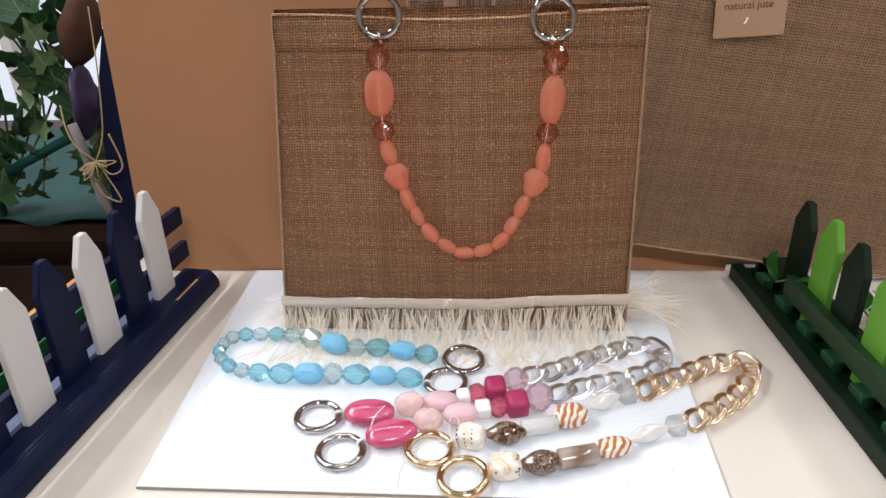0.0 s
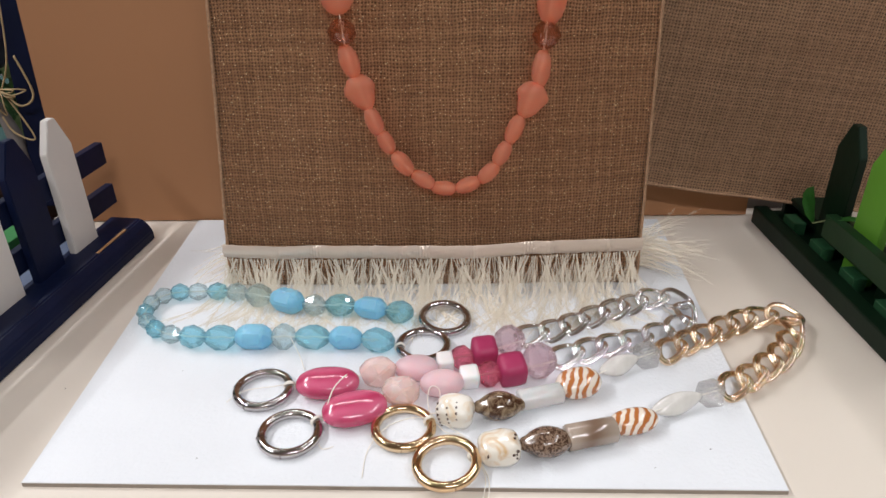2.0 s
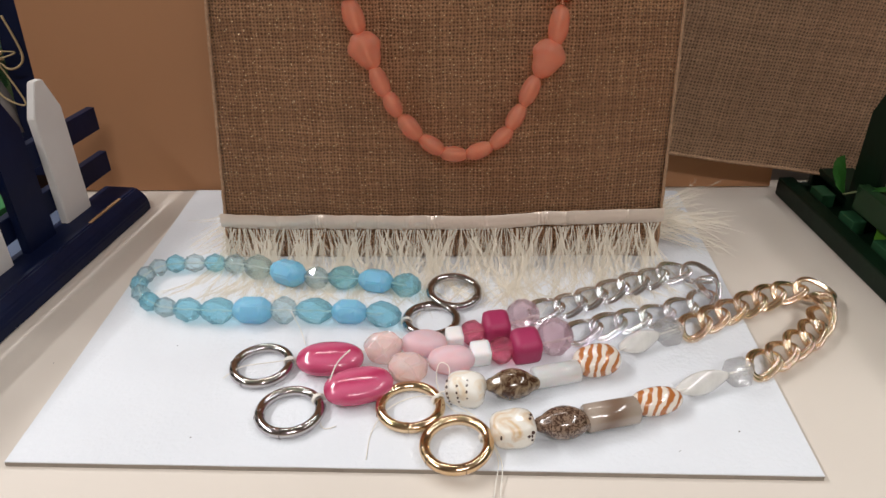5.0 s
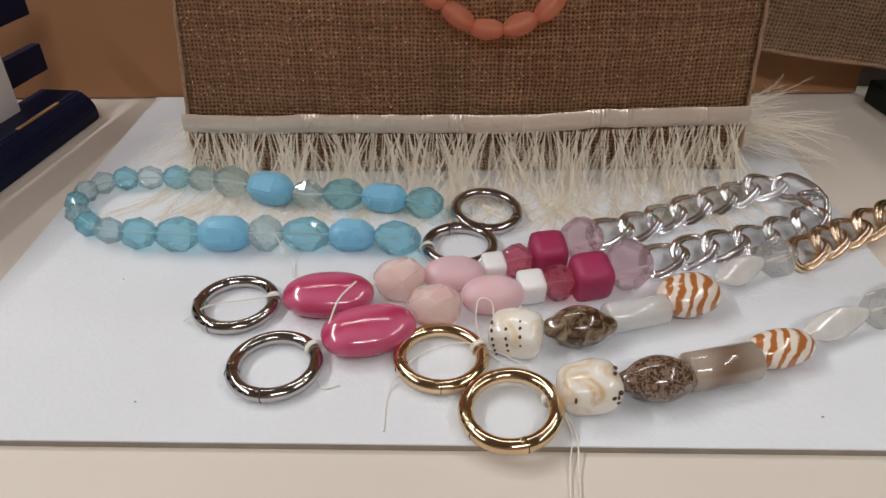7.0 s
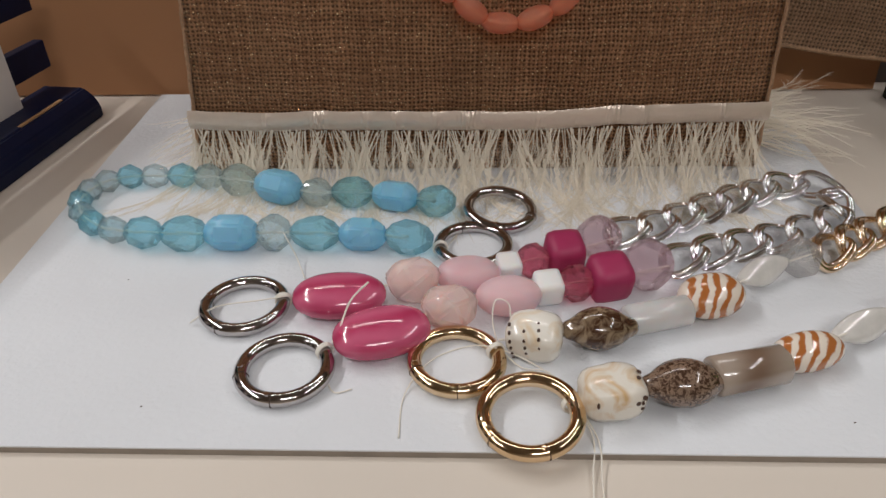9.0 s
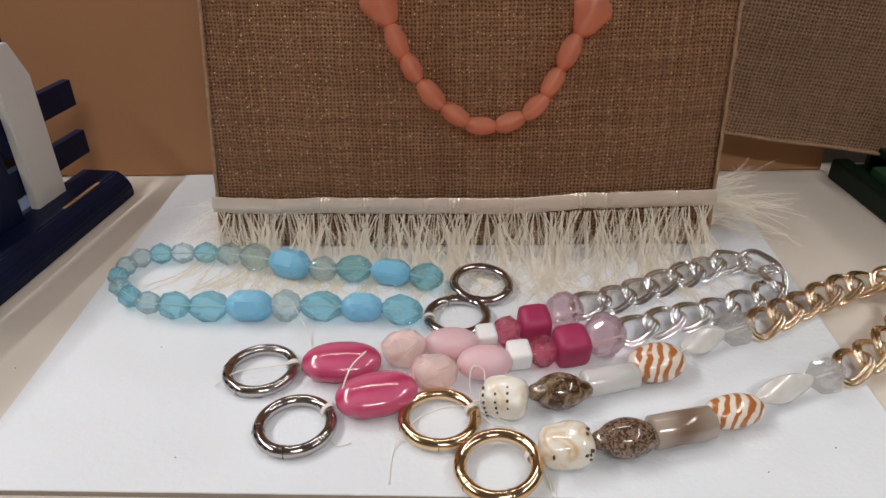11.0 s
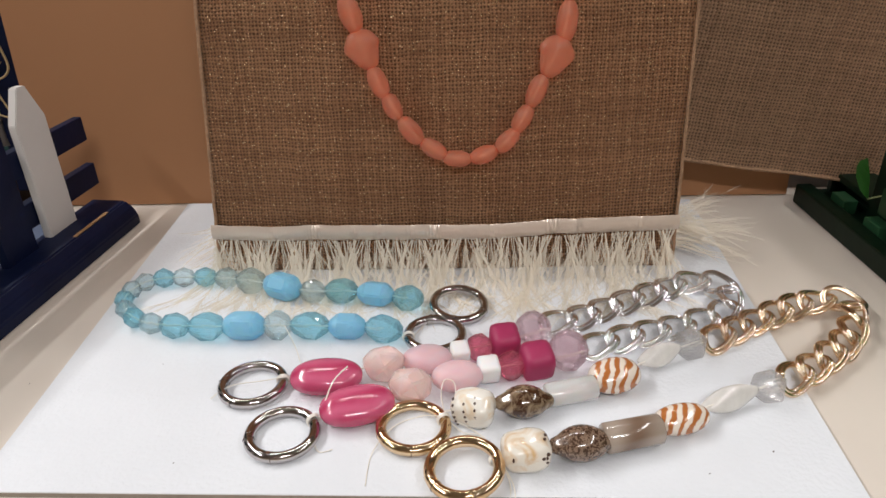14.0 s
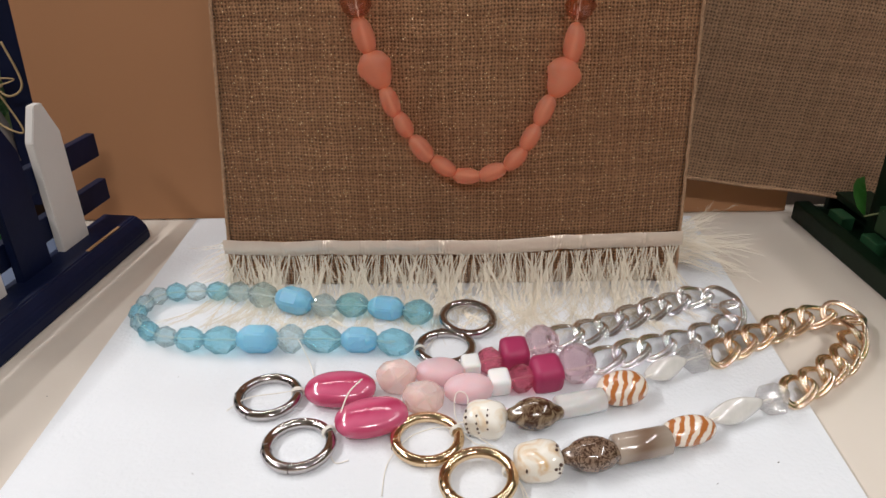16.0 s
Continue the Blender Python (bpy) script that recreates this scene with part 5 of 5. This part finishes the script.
tagged(part("tablecloth", cloth_bm, M["teal"], smooth=True), "rumpled teal cloth lying on the dark cabinet", "cloth")

navy_post = part("navy_board", prism([(-0.050, 0.0), (0.02, 0.0), (0.02, 0.250), (-0.012, 0.240), (-0.034, 0.17)], 0.012, 0.001, "y"), M["navy"])
navy_post.matrix_basis = pose(-0.322, 0.152, 0.0, 0, 0, 0)
tagged(navy_post, "dark navy painted board standing beside the kraft panel", "board")

ivy = thing("ivy", "trailing artificial ivy with lobed green leaves over the cloth", "plant", pose(-0.50, 0.29, 0))
rng = random.Random(5)
leaf_big = [mesh_of("leaf", leaf_mesh(s), M[k], True) for s, k in ((0.046, "leaf"), (0.036, "leaf_pale"), (0.030, "leaf_pale"), (0.042, "leaf"), (0.034, "leaf"))]
for v in range(11):
    x0 = rng.uniform(-0.16, 0.08)
    vine = glide([(x0, rng.uniform(0, 0.05), 0.42), (x0 + rng.uniform(-0.03, 0.03), rng.uniform(-0.03, 0.02), 0.30), (x0 + rng.uniform(-0.05, 0.05), rng.uniform(-0.04, 0.02), 0.16), (x0 + rng.uniform(-0.06, 0.05), rng.uniform(-0.03, 0.03), 0.03)], 10)
    part("vine", tube(vine, 0.0014, 6), M["stem"], ivy)
    for q in vine[::2]:
        part("leaf", rng.choice(leaf_big), None, ivy, "", pose(q.x + rng.uniform(-0.012, 0.012), q.y - 0.012 + rng.uniform(-0.01, 0.01), q.z, rng.uniform(40, 110), rng.uniform(-35, 35), rng.uniform(120, 240)))

trellis = thing("trellis", "bottle-green metal rods of a plant trellis", "trellis", pose(-0.45, 0.27, 0))
for a, b in (((-0.13, 0.0, 0.045), (0.04, 0.0, 0.125)), ((0.00, 0.02, 0.30), (0.09, 0.02, 0.18)), ((0.04, 0.01, 0.185), (0.12, 0.01, 0.165)), ((-0.13, 0.0, 0.0), (-0.13, 0.0, 0.30))):
    part("rod", tube([Vector(a).lerp(Vector(b), i / 6) for i in range(7)], 0.006, 10), M["rod"], trellis)

tulip = thing("wooden_tulip", "dark purple painted wooden tulip head on a green rod", "ornament", pose(-0.412, 0.235, 0.0))
bm = lathe([(-0.007, 0.026), (-0.006, 0.037), (-0.001, 0.043), (0.003, 0.037), (0.008, 0.025), (0.016, 0.014), (0.028, 0.0085), (0.044, 0.007)], 20, 0.95)
for v in bm.verts:
    # the rim waves, as three broad petals do
    v.co.x -= 0.06 * math.hypot(v.co.y, v.co.z) * math.cos(3 * math.atan2(v.co.z, v.co.y))
part("flower_head", bm, M["purple"], tulip, "", pose(-0.004, 0.0, 0.150, 0, 4, 14), smooth=True)
part("stem", tube(glide([(0.036, -0.009, 0.147), (0.070, -0.012, 0.146), (0.110, -0.006, 0.150)], 4), 0.0048, 8), M["rod"], tulip)
felt_cone = part("felt_pouch", lathe([(-0.035, 0.006), (-0.02, 0.022), (0.01, 0.030), (0.04, 0.020), (0.055, 0.004)], 20, 0.7), M["brown"])
felt_cone.matrix_basis = pose(-0.425, 0.272, 0.215, 0, -70, 0)
tagged(felt_cone, "rust-brown felt pouch hanging among the ivy", "pouch")

raffia_bow = thing("raffia_bow", "natural raffia bow tied round a grey bundle", "bow", pose(-0.368, 0.146, 0.112))
for k in range(15):
    a = rng.uniform(3.3, 4.5) if k % 4 else rng.uniform(-0.9, 0.6)
    rr = rng.uniform(0.4, 1.0)
    lp = glide([(0, 0, 0), (0.012 * rr * math.cos(a), -0.005, 0.014 * rr * math.sin(a)), (0.026 * rr * math.cos(a + 0.3), -0.009 * rng.random(), 0.022 * rr * math.sin(a + 0.3)), (0.012 * rr * math.cos(a + rng.uniform(0.3, 0.8)), -0.008, 0.012 * rr * math.sin(a + 0.6)), (0, -0.002, 0)], 6)
    part("strand", tube(lp, 0.0006, 6), M["raffia"], raffia_bow)
part("strand", tube(glide([(0, 0, 0), (0.016, -0.004, 0.03), (0.026, -0.004, 0.09), (0.030, 0, 0.15)], 8), 0.0007, 6), M["raffia"], raffia_bow)
part("strand", tube(glide([(0, 0, 0), (-0.014, -0.004, 0.016), (-0.020, -0.004, 0.036), (-0.022, 0, 0.058)], 8), 0.0009, 6), M["raffia"], raffia_bow)
part("strand", tube(glide([(0, 0, 0), (0.020, -0.006, -0.040), (0.004, -0.006, -0.036), (-0.004, -0.004, -0.022)], 8), 0.0008, 6), M["raffia"], raffia_bow)
part("strand", tube(glide([(0, 0, 0), (0.016, -0.006, -0.012), (0.030, -0.006, -0.002), (0.022, -0.004, 0.03)], 8), 0.0009, 6), M["raffia"], raffia_bow)
bundle = lathe([(-0.05, 0.005), (-0.02, 0.006), (0.0, 0.004), (0.03, 0.007), (0.06, 0.004)], 16)
for v in bundle.verts:
    v.co += 0.003 * noise.noise_vector(v.co * 60)
part("paper_roll", bundle, M["slub_grey"], raffia_bow, "grey paper bundle", pose(-0.012, 0.008, -0.012, 0, 80, 0), smooth=True)

# ---------------------------------------------------------------- crumbs on the board
for x, y, z in ((-0.218, -0.110, 0.0), (-0.118, -0.170, BOARD), (-0.150, -0.098, BOARD), (0.150, -0.165, BOARD), (0.196, 0.018, BOARD), (0.118, -0.178, BOARD)):
    crumb = hull([(rng.uniform(-1, 1) * 0.0006, rng.uniform(-1, 1) * 0.0004, rng.uniform(0, 1) * 0.0004) for _ in range(9)])
    tagged(part("crumb", crumb, M["ink"], None, m=pose(x, y, z, 0, 0, rng.uniform(0, 180))), "tiny dark crumb lying on the pale surface", "crumb", "crumbs")
